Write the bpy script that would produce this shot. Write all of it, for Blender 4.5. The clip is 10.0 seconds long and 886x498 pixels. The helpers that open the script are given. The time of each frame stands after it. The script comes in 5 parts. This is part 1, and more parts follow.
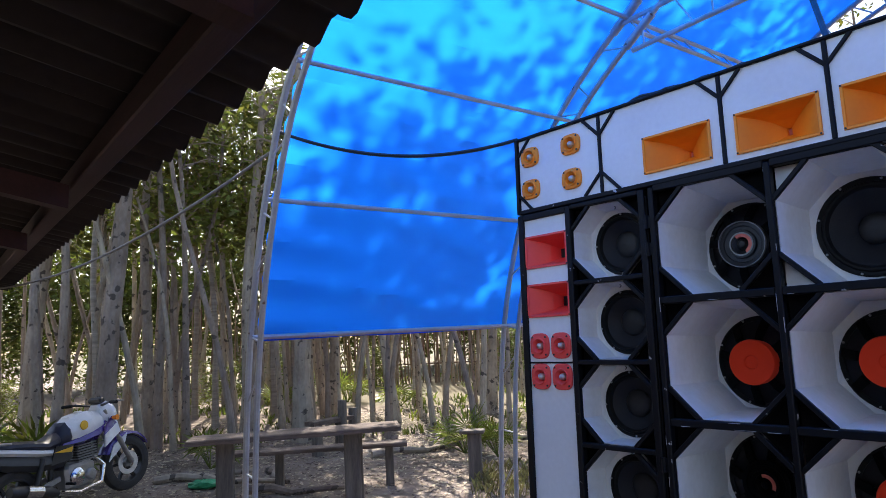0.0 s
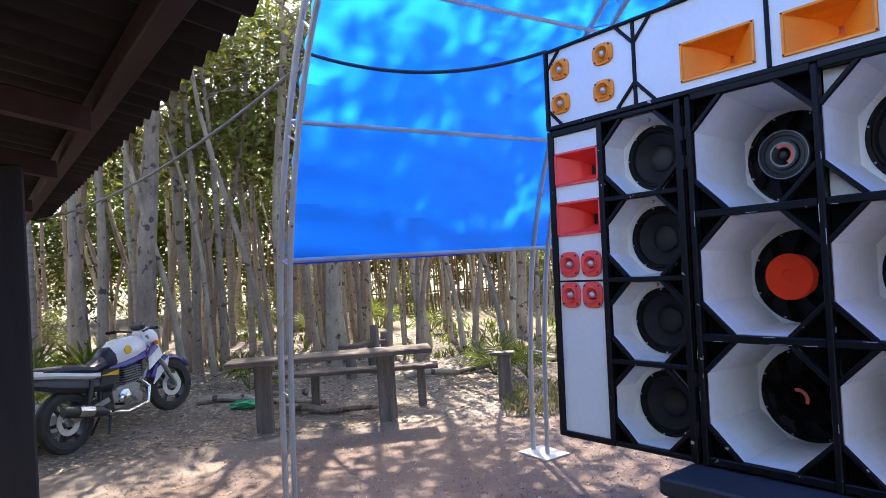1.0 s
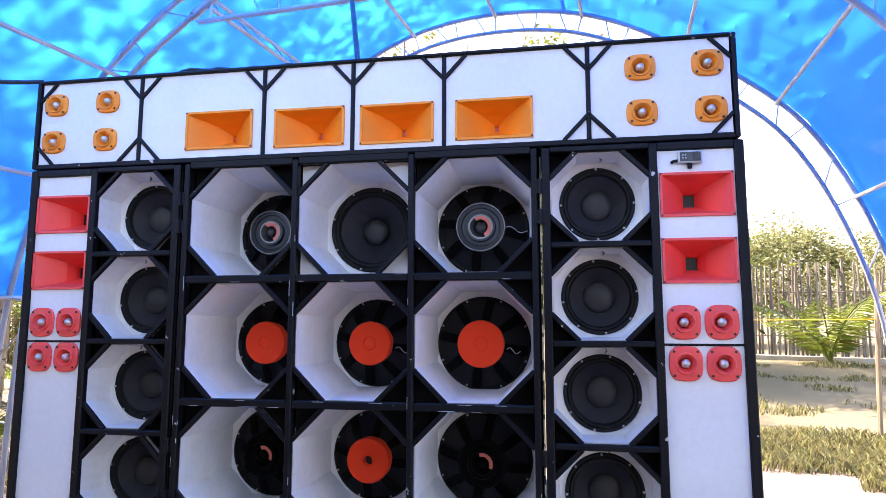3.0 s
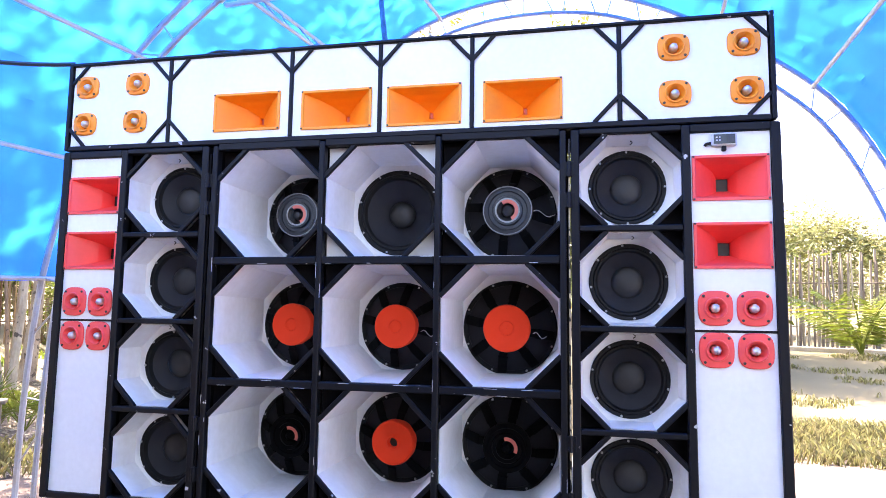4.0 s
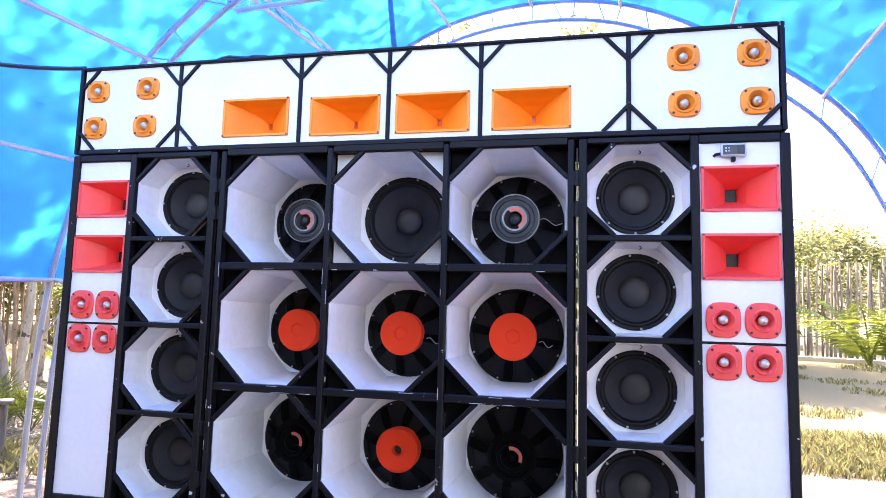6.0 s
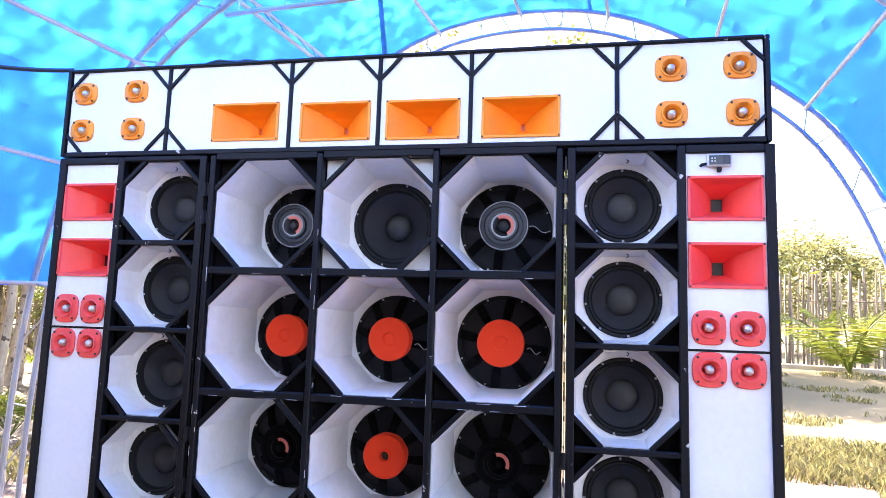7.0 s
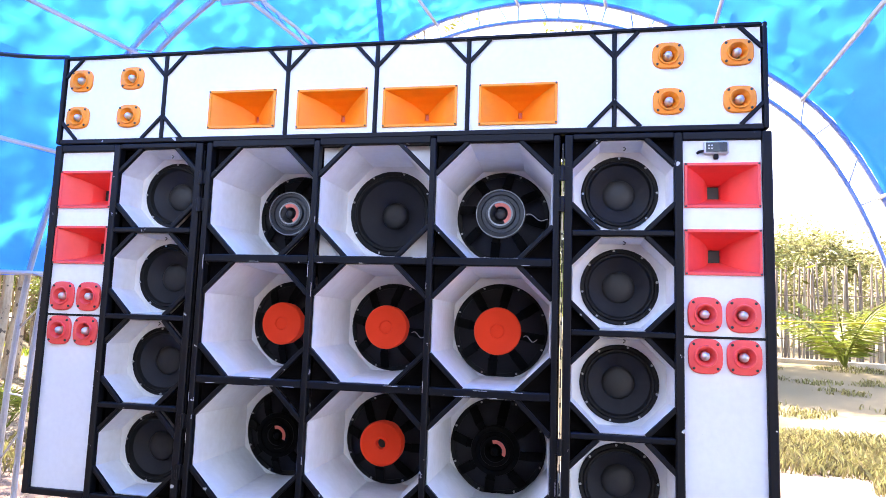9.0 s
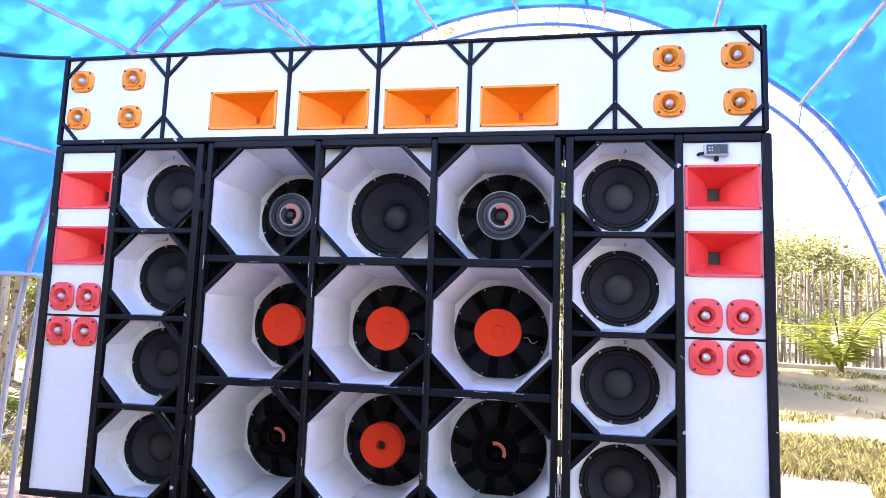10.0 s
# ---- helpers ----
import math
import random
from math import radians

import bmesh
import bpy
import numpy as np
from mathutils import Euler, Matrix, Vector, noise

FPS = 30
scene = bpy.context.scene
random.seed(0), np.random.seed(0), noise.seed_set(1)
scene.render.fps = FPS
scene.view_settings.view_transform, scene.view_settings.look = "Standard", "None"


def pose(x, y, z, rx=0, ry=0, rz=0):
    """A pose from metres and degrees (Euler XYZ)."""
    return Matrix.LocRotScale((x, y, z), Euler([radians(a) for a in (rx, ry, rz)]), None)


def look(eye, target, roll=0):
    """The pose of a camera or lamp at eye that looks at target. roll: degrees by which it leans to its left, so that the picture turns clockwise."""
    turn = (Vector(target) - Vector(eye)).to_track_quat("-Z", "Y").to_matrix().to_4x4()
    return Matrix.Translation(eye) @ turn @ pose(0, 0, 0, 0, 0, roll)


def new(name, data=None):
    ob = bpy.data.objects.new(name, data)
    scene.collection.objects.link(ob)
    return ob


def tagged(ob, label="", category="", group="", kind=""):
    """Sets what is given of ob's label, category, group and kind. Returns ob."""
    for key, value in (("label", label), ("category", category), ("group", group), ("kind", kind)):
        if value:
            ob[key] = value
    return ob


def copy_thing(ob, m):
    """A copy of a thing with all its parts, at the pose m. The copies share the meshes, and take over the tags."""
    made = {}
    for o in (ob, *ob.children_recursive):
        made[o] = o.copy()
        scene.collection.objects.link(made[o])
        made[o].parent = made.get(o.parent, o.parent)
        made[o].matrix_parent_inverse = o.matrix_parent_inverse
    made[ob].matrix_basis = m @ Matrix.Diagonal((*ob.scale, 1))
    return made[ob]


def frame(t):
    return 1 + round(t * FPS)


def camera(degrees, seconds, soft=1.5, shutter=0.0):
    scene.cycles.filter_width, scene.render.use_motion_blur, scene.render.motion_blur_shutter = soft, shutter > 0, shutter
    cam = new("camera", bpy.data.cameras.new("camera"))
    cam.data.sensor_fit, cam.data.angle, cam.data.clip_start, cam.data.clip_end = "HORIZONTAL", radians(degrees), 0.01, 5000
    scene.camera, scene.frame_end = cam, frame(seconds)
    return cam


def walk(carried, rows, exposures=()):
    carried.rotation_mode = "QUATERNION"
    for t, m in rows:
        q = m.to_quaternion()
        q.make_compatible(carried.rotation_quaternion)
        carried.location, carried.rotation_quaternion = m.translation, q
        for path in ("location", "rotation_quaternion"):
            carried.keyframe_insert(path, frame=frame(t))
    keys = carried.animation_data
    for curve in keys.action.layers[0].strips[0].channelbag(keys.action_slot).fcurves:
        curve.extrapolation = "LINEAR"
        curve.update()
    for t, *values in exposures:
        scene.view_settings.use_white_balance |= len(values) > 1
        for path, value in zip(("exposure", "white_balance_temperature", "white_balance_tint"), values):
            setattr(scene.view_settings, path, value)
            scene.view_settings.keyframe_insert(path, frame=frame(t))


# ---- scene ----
cam = camera(69.49, 10.0, soft=0.5)
PATH = [
    (0, (0.767, -2.764, 1.657), (-0.7066, -1.4377, 1.9191), -3.01),
    (0.2, (0.752, -2.739, 1.649), (-0.7295, -1.4066, 1.8196), -3.11),
    (0.5, (0.751, -2.742, 1.638), (-0.8051, -1.4881, 1.7134), -4.50),
    (1, (0.729, -2.726, 1.610), (-0.8239, -1.4666, 1.6570), -3.74),
    (1.2, (0.735, -2.713, 1.605), (-0.7149, -1.3415, 1.7389), -1.40),
    (1.5, (0.746, -2.679, 1.594), (-0.5554, -1.1800, 1.8342), -1.10),
    (1.8, (0.801, -2.652, 1.585), (-0.2735, -0.9952, 1.9028), -0.95),
    (2, (0.834, -2.653, 1.592), (-0.0809, -0.9065, 1.9252), -0.15),
    (2.2, (0.855, -2.670, 1.594), (0.1537, -0.8211, 1.8954), 0.50),
    (2.5, (0.879, -2.688, 1.607), (0.4922, -0.7424, 1.8587), 0.42),
    (2.8, (0.934, -2.680, 1.632), (0.6250, -0.7188, 1.8735), 0.05),
    (3, (0.912, -2.697, 1.645), (0.5525, -0.7365, 1.8123), -0.30),
    (3.2, (0.899, -2.685, 1.628), (0.4687, -0.7360, 1.7505), 0.01),
    (4.3, (0.893, -2.678, 1.627), (0.4636, -0.7295, 1.7656), 0.65),
    (4.5, (0.893, -2.672, 1.629), (0.4602, -0.7247, 1.7773), 0.96),
    (5, (0.882, -2.676, 1.627), (0.4403, -0.7313, 1.7847), 1.18),
    (5.2, (0.879, -2.687, 1.624), (0.4353, -0.7417, 1.7645), 1.15),
    (6.3, (0.892, -2.677, 1.645), (0.4420, -0.7340, 1.7887), 1.02),
    (6.5, (0.885, -2.683, 1.640), (0.4631, -0.7360, 1.8138), 1.34),
    (7, (0.878, -2.692, 1.643), (0.4718, -0.7402, 1.8038), 1.42),
    (7.5, (0.875, -2.691, 1.659), (0.4443, -0.7410, 1.7629), 1.00),
    (8, (0.876, -2.701, 1.626), (0.4195, -0.7565, 1.7375), 1.41),
    (8.5, (0.876, -2.693, 1.629), (0.5001, -0.7319, 1.7379), 0.87),
    (9, (0.879, -2.689, 1.609), (0.4820, -0.7348, 1.7551), 1.49),
    (9.5, (0.874, -2.687, 1.609), (0.4767, -0.7308, 1.7354), 1.48),
    (10, (0.862, -2.695, 1.594), (0.4746, -0.7394, 1.7541), 1.62),
]
walk(cam, [(t, look(eye, target, roll)) for t, eye, target, roll in PATH],
     exposures=((0, 1.5, 6650, 12), (0.6, 1.95, 6650, 12), (1.2, 2.05, 6750, 12), (2.0, 2.05, 6950, 15), (2.5, 2.4, 7150, 18), (3.0, 2.7, 7300, 19), (3.3, 3.05, 7400, 20), (4.5, 3.3, 7400, 20), (10, 3.3, 7400, 20)))

# ---- world, sun ----
world = bpy.data.worlds.new("sky")
scene.world = world
world.use_nodes = True
wn = world.node_tree.nodes
sky = wn.new("ShaderNodeTexSky")
sky.sky_type = "NISHITA"
sky.sun_disc = False
SUN_FROM = Vector((-0.72, 0.47, 0.95)).normalized()
sky.sun_elevation = math.asin(SUN_FROM.z)
sky.sun_rotation = math.atan2(SUN_FROM.x, SUN_FROM.y)
sky.air_density, sky.dust_density, sky.ozone_density = 1.0, 2.5, 1.0
wn["Background"].inputs["Strength"].default_value = 0.14
world.node_tree.links.new(sky.outputs[0], wn["Background"].inputs["Color"])
sun = new("sun", bpy.data.lights.new("sun", "SUN"))
sun.data.energy, sun.data.angle, sun.data.color = 4.3, radians(0.5), (1.0, 0.93, 0.82)
sun.matrix_basis = look(SUN_FROM * 30, (0, 0, 0))


# ---- materials ----
def mat(name, colour, rough=0.6, metal=0.0, dark=None, scale=6.0, amount=0.5, fine=60.0, bump=0.15, wear=None, wear_at=0.66,
        translucent=0.0, island=0.0, stretch=(1, 1, 1), rand=0.0, coat=0.0, wear_scale=None, spec=0.5):
    """A surface whose colour wanders to dark over stains and grain, with chips of a wear colour and fine relief."""
    m = bpy.data.materials.new(name)
    m.use_nodes = True
    t = m.node_tree
    n, link = t.nodes, t.links.new
    b = n["Principled BSDF"]
    b.inputs["Roughness"].default_value, b.inputs["Metallic"].default_value = rough, metal
    b.inputs["Coat Weight"].default_value = coat
    b.inputs["Specular IOR Level"].default_value = spec
    co = n.new("ShaderNodeTexCoord")
    mp = n.new("ShaderNodeMapping")
    mp.inputs["Scale"].default_value = stretch
    link(co.outputs["Object"], mp.inputs["Vector"])
    big, small = n.new("ShaderNodeTexNoise"), n.new("ShaderNodeTexNoise")
    for tex, s, d in ((big, scale, 5), (small, fine, 4)):
        tex.inputs["Scale"].default_value, tex.inputs["Detail"].default_value = s, d
        link(mp.outputs[0], tex.inputs["Vector"])
    mixf = n.new("ShaderNodeMath")
    mixf.operation = "MULTIPLY_ADD"
    link(small.outputs[0], mixf.inputs[0])
    mixf.inputs[1].default_value = 0.45
    link(big.outputs[0], mixf.inputs[2])
    ramp = n.new("ShaderNodeMapRange")
    ramp.inputs["From Min"].default_value, ramp.inputs["From Max"].default_value = 0.5, 0.95
    ramp.inputs["To Max"].default_value = amount
    link(mixf.outputs[0], ramp.inputs["Value"])
    mix = n.new("ShaderNodeMix")
    mix.data_type = "RGBA"
    mix.inputs["A"].default_value = (*colour, 1)
    mix.inputs["B"].default_value = (*(dark or [c * 0.55 for c in colour]), 1)
    link(ramp.outputs[0], mix.inputs["Factor"])
    out = mix.outputs["Result"]
    if rand or island:
        hsv = n.new("ShaderNodeHueSaturation")
        if rand:
            src = n.new("ShaderNodeObjectInfo").outputs["Random"]
        else:
            src = n.new("ShaderNodeNewGeometry").outputs["Random Per Island"]
        rr = n.new("ShaderNodeMapRange")
        k = rand or island
        rr.inputs["To Min"].default_value, rr.inputs["To Max"].default_value = 1 - k, 1 + k
        link(src, rr.inputs["Value"])
        link(rr.outputs[0], hsv.inputs["Value"])
        hh = n.new("ShaderNodeMapRange")
        hh.inputs["To Min"].default_value, hh.inputs["To Max"].default_value = 0.5 - 0.06 * k, 0.5 + 0.05 * k
        link(src, hh.inputs["Value"])
        link(hh.outputs[0], hsv.inputs["Hue"])
        link(out, hsv.inputs["Color"])
        out = hsv.outputs[0]
    if wear:
        chip = n.new("ShaderNodeTexNoise")
        chip.inputs["Scale"].default_value, chip.inputs["Detail"].default_value = wear_scale or scale * 2.3, 6
        link(co.outputs["Object"], chip.inputs["Vector"])
        step = n.new("ShaderNodeMapRange")
        step.inputs["From Min"].default_value, step.inputs["From Max"].default_value = wear_at, wear_at + 0.03
        link(chip.outputs[0], step.inputs["Value"])
        mw = n.new("ShaderNodeMix")
        mw.data_type = "RGBA"
        link(step.outputs[0], mw.inputs["Factor"])
        link(out, mw.inputs["A"])
        mw.inputs["B"].default_value = (*wear, 1)
        out = mw.outputs["Result"]
    link(out, b.inputs["Base Color"])
    rg = n.new("ShaderNodeMapRange")
    rg.inputs["To Min"].default_value, rg.inputs["To Max"].default_value = max(rough - 0.12, 0.03), min(rough + 0.15, 1)
    link(big.outputs[0], rg.inputs["Value"])
    link(rg.outputs[0], b.inputs["Roughness"])
    if bump:
        bp = n.new("ShaderNodeBump")
        bp.inputs["Strength"].default_value, bp.inputs["Distance"].default_value = bump, 0.01
        link(mixf.outputs[0], bp.inputs["Height"])
        link(bp.outputs[0], b.inputs["Normal"])
    if translucent:
        tr = n.new("ShaderNodeBsdfTranslucent")
        link(out, tr.inputs["Color"])
        ms = n.new("ShaderNodeMixShader")
        ms.inputs[0].default_value = translucent
        link(b.outputs[0], ms.inputs[1])
        link(tr.outputs[0], ms.inputs[2])
        link(ms.outputs[0], n["Material Output"].inputs["Surface"])
    return m


WHITE = mat("white_paint", (0.80, 0.81, 0.83), 0.5, dark=(0.52, 0.52, 0.53), scale=2.2, amount=0.35, fine=38, bump=0.06, wear=(0.12, 0.11, 0.11), wear_at=0.735, wear_scale=14)
FLARE = mat("white_flare_paint", (0.85, 0.85, 0.87), 0.42, dark=(0.58, 0.55, 0.53), scale=3.0, amount=0.5, fine=30, bump=0.07, wear=(0.10, 0.09, 0.09), wear_at=0.745, wear_scale=17)
BLACK = mat("black_enamel", (0.0028, 0.0032, 0.0055), 0.5, dark=(0.007, 0.0075, 0.010), scale=5, fine=50, bump=0.08, wear=(0.5, 0.5, 0.5), wear_at=0.695, wear_scale=21, spec=0.2)
CORNER = mat("black_board", (0.004, 0.004, 0.005), 0.8, dark=(0.012, 0.008, 0.008), scale=4, fine=80, bump=0.2, spec=0.08)
CONE = mat("paper_cone", (0.010, 0.010, 0.014), 0.6, dark=(0.020, 0.019, 0.024), scale=9, fine=120, bump=0.12, spec=0.35)
CAP = mat("dust_cap_grey", (0.024, 0.022, 0.023), 0.55, dark=(0.013, 0.012, 0.012), scale=11, fine=90, bump=0.1, spec=0.5)
RUBBER = mat("black_rubber", (0.007, 0.007, 0.008), 0.6, dark=(0.013, 0.013, 0.014), scale=14, fine=130, bump=0.15, spec=0.2)
BASKET = mat("black_cast_frame", (0.002, 0.002, 0.0025), 0.6, dark=(0.004, 0.004, 0.0045), scale=14, fine=90, bump=0.1, spec=0.06)
MAGNET = mat("grey_magnet_steel", (0.045, 0.048, 0.056), 0.36, 0.5, dark=(0.03, 0.03, 0.036), scale=13, fine=70, bump=0.08)
REDRING = mat("copper_red_ring", (0.78, 0.19, 0.14), 0.4, dark=(0.5, 0.09, 0.07), scale=15, fine=60, bump=0.05)
DISC = mat("orange_red_lacquer", (1.0, 0.048, 0.006), 0.85, dark=(0.92, 0.048, 0.006), scale=9, amount=0.4, fine=70, bump=0.04)
ORANGE = mat("orange_plastic", (0.97, 0.30, 0.014), 0.5, dark=(0.85, 0.20, 0.010), scale=7, amount=0.5, fine=60, bump=0.05)
RED = mat("red_plastic", (0.95, 0.085, 0.08), 0.45, dark=(0.80, 0.06, 0.056), scale=7, amount=0.5, fine=60, bump=0.05)
STEEL = mat("bright_steel", (0.72, 0.70, 0.68), 0.40, 0.55, dark=(0.4, 0.4, 0.4), scale=20, fine=90, bump=0.03)
TUBE = mat("galvanised_tube", (0.50, 0.51, 0.52), 0.42, 0.32, dark=(0.24, 0.22, 0.21), scale=5, fine=70, bump=0.1, wear=(0.20, 0.12, 0.08), wear_at=0.70)
DRILL = mat("dark_screw", (0.02, 0.02, 0.02), 0.5)
BOLT = mat("zinc_bolt", (0.6, 0.6, 0.6), 0.35, 0.8, scale=40, bump=0)
LCD = mat("dark_screen", (0.02, 0.025, 0.03), 0.2, scale=30, bump=0)
GREYPLASTIC = mat("pale_grey_plastic", (0.55, 0.55, 0.57), 0.5, scale=30, bump=0.03)
BRASS = mat("flaking_wood_edge", (0.012, 0.011, 0.011), 0.6, scale=20, fine=90, bump=0.4, wear=(0.46, 0.38, 0.26), wear_at=0.47, wear_scale=24)
CLOTHBLACK = mat("black_cover_cloth", (0.016, 0.017, 0.024), 0.7, dark=(0.04, 0.04, 0.05), scale=5, fine=120, bump=0.3)
CABLE = mat("black_cable", (0.02, 0.02, 0.025), 0.5, scale=20, bump=0.05)
ROPE = mat("grey_wire_rope", (0.20, 0.19, 0.18), 0.7, dark=(0.08, 0.08, 0.07), scale=30, bump=0.2)
# sheet colour pulled far down to hold the shade under the roof
SHEET = mat("shaded_fibre_cement", (0.030, 0.022, 0.018), 0.85, dark=(0.009, 0.0065, 0.006), scale=1.6, amount=0.9, fine=22, bump=0.2, spec=0.5)
# red-brown timber, its colour deepened for the shade below the sheets
BEAM = mat("shaded_red_brown_timber", (0.045, 0.010, 0.008), 0.65, dark=(0.015, 0.005, 0.004), scale=3, amount=0.8, fine=45, bump=0.25, stretch=(0.25, 2, 2), spec=0.45)
POST = mat("dark_stained_post", (0.028, 0.024, 0.022), 0.7, dark=(0.012, 0.011, 0.010), scale=3, fine=40, bump=0.3, stretch=(3, 3, 0.3), spec=0.3)
PLASTER = mat("weathered_plaster", (0.42, 0.38, 0.33), 0.9, dark=(0.25, 0.22, 0.18), scale=1.2, fine=30, bump=0.2)
GREYWOOD = mat("weathered_grey_wood", (0.17, 0.125, 0.10), 0.85, dark=(0.05, 0.036, 0.03), scale=5, amount=0.9, fine=40, bump=0.5, stretch=(0.3, 3, 3))
LEGWOOD = mat("weathered_leg_wood", (0.19, 0.158, 0.13), 0.85, dark=(0.07, 0.06, 0.052), scale=5, amount=0.9, fine=40, bump=0.5, stretch=(3, 3, 0.3))
STICK = mat("dry_fence_stick", (0.30, 0.205, 0.135), 0.9, dark=(0.13, 0.082, 0.055), scale=6, amount=0.9, fine=50, bump=0.4, stretch=(3, 3, 0.4), rand=0.45)
PALESTICK = mat("pale_fence_lath", (0.28, 0.235, 0.195), 0.9, dark=(0.13, 0.105, 0.085), scale=6, amount=0.9, fine=50, bump=0.3, stretch=(3, 3, 0.4), rand=0.4)
BARK = mat("pale_grey_bark", (0.36, 0.30, 0.235), 0.92, dark=(0.17, 0.13, 0.10), scale=4, amount=0.95, fine=26, bump=0.7, stretch=(1, 1, 0.55), rand=0.3, wear=(0.075, 0.06, 0.05), wear_at=0.605, wear_scale=7)
PALMBARK = mat("ringed_palm_bark", (0.40, 0.35, 0.30), 0.9, dark=(0.17, 0.145, 0.12), scale=3, amount=0.9, fine=30, bump=0.7, stretch=(0.4, 0.4, 5), rand=0.3)
LEAF = mat("broad_leaf", (0.19, 0.205, 0.035), 0.45, dark=(0.05, 0.08, 0.02), scale=3, amount=0.7, fine=20, bump=0.0, translucent=0.42, island=0.5)
FROND = mat("palm_leaflet", (0.17, 0.20, 0.028), 0.42, dark=(0.05, 0.085, 0.02), scale=2, amount=0.7, fine=14, bump=0.0, translucent=0.45, island=0.45)
DRYFROND = mat("dry_palm_leaflet", (0.30, 0.22, 0.08), 0.6, dark=(0.16, 0.10, 0.045), scale=2, fine=14, bump=0.0, translucent=0.4, island=0.4)
BUSHLEAF = mat("light_bush_leaf", (0.25, 0.25, 0.095), 0.5, dark=(0.12, 0.13, 0.05), scale=2, amount=0.7, fine=14, bump=0.0, translucent=0.4, island=0.5)
GRASS = mat("dry_grass_blade", (0.23, 0.21, 0.085), 0.6, dark=(0.12, 0.115, 0.045), scale=1, amount=0.8, fine=9, bump=0.0, translucent=0.35, island=0.45)
LITTER = mat("fallen_leaf", (0.36, 0.285, 0.21), 0.7, dark=(0.11, 0.075, 0.055), scale=1, amount=0.7, fine=9, bump=0.1, island=0.75)
GRIT = mat("red_brown_grit", (0.27, 0.17, 0.135), 0.9, dark=(0.10, 0.062, 0.05), scale=1, amount=0.8, fine=9, bump=0.1, island=0.65)
CONCRETE = mat("worn_concrete", (0.50, 0.47, 0.43), 0.85, dark=(0.30, 0.27, 0.24), scale=2, amount=0.8, fine=40, bump=0.3)
TYRE = mat("tyre_rubber", (0.016, 0.016, 0.016), 0.8, dark=(0.07, 0.06, 0.05), scale=12, fine=80, bump=0.4)
ALU = mat("cast_aluminium", (0.33, 0.33, 0.34), 0.4, 0.8, dark=(0.16, 0.16, 0.16), scale=16, fine=80, bump=0.1)
RIM = mat("dark_alloy_rim", (0.05, 0.05, 0.055), 0.4, 0.6, scale=16, fine=80, bump=0.05)
CHROME = mat("chrome", (0.75, 0.75, 0.76), 0.12, 1.0, scale=16, bump=0.0)
BIKEWHITE = mat("white_lacquer", (0.72, 0.72, 0.74), 0.25, dark=(0.5, 0.5, 0.5), scale=6, amount=0.3, bump=0.0, coat=0.5)
BIKEPURPLE = mat("purple_lacquer", (0.05, 0.022, 0.20), 0.25, scale=6, amount=0.3, bump=0.0, coat=0.5)
BIKEYELLOW = mat("yellow_decal", (0.80, 0.45, 0.03), 0.35, scale=9, bump=0.0)
BIKEBLACK = mat("black_bike_plastic", (0.014, 0.014, 0.016), 0.45, dark=(0.04, 0.04, 0.04), scale=9, bump=0.05)
SEATBLUE = mat("dark_blue_vinyl", (0.012, 0.014, 0.035), 0.45, scale=12, bump=0.1)
LENS = mat("clear_lamp_lens", (0.72, 0.70, 0.55), 0.12, scale=12, bump=0.0, coat=1.0)
GREENBAG = mat("green_plastic_bag", (0.05, 0.42, 0.20), 0.4, scale=9, bump=0.3, translucent=0.3)
PALEBAG = mat("pale_woven_sack", (0.52, 0.50, 0.48), 0.8, scale=9, bump=0.3)


def tarp_material():
    """Blue woven plastic sheet that lets the sun through, with creases and sun-lit paler streaks put into its colour
    and relief.
    """
    m = mat("blue_tarpaulin", (0.005, 0.145, 0.80), 0.34, dark=(0.004, 0.10, 0.68), scale=0.9, amount=0.7, fine=9, bump=0.4, stretch=(1.6, 0.35, 1.6))
    t = m.node_tree
    n, link = t.nodes, t.links.new
    b, out = n["Principled BSDF"], n["Material Output"]
    tr = n.new("ShaderNodeBsdfTranslucent")
    tr.inputs["Color"].default_value = (0.006, 0.182, 0.90, 1)
    link(b.inputs["Normal"].links[0].from_socket, tr.inputs["Normal"])
    ms = n.new("ShaderNodeMixShader")
    ms.inputs[0].default_value = 0.78
    link(b.outputs[0], ms.inputs[1])
    link(tr.outputs[0], ms.inputs[2])
    link(ms.outputs[0], out.inputs["Surface"])
    return m


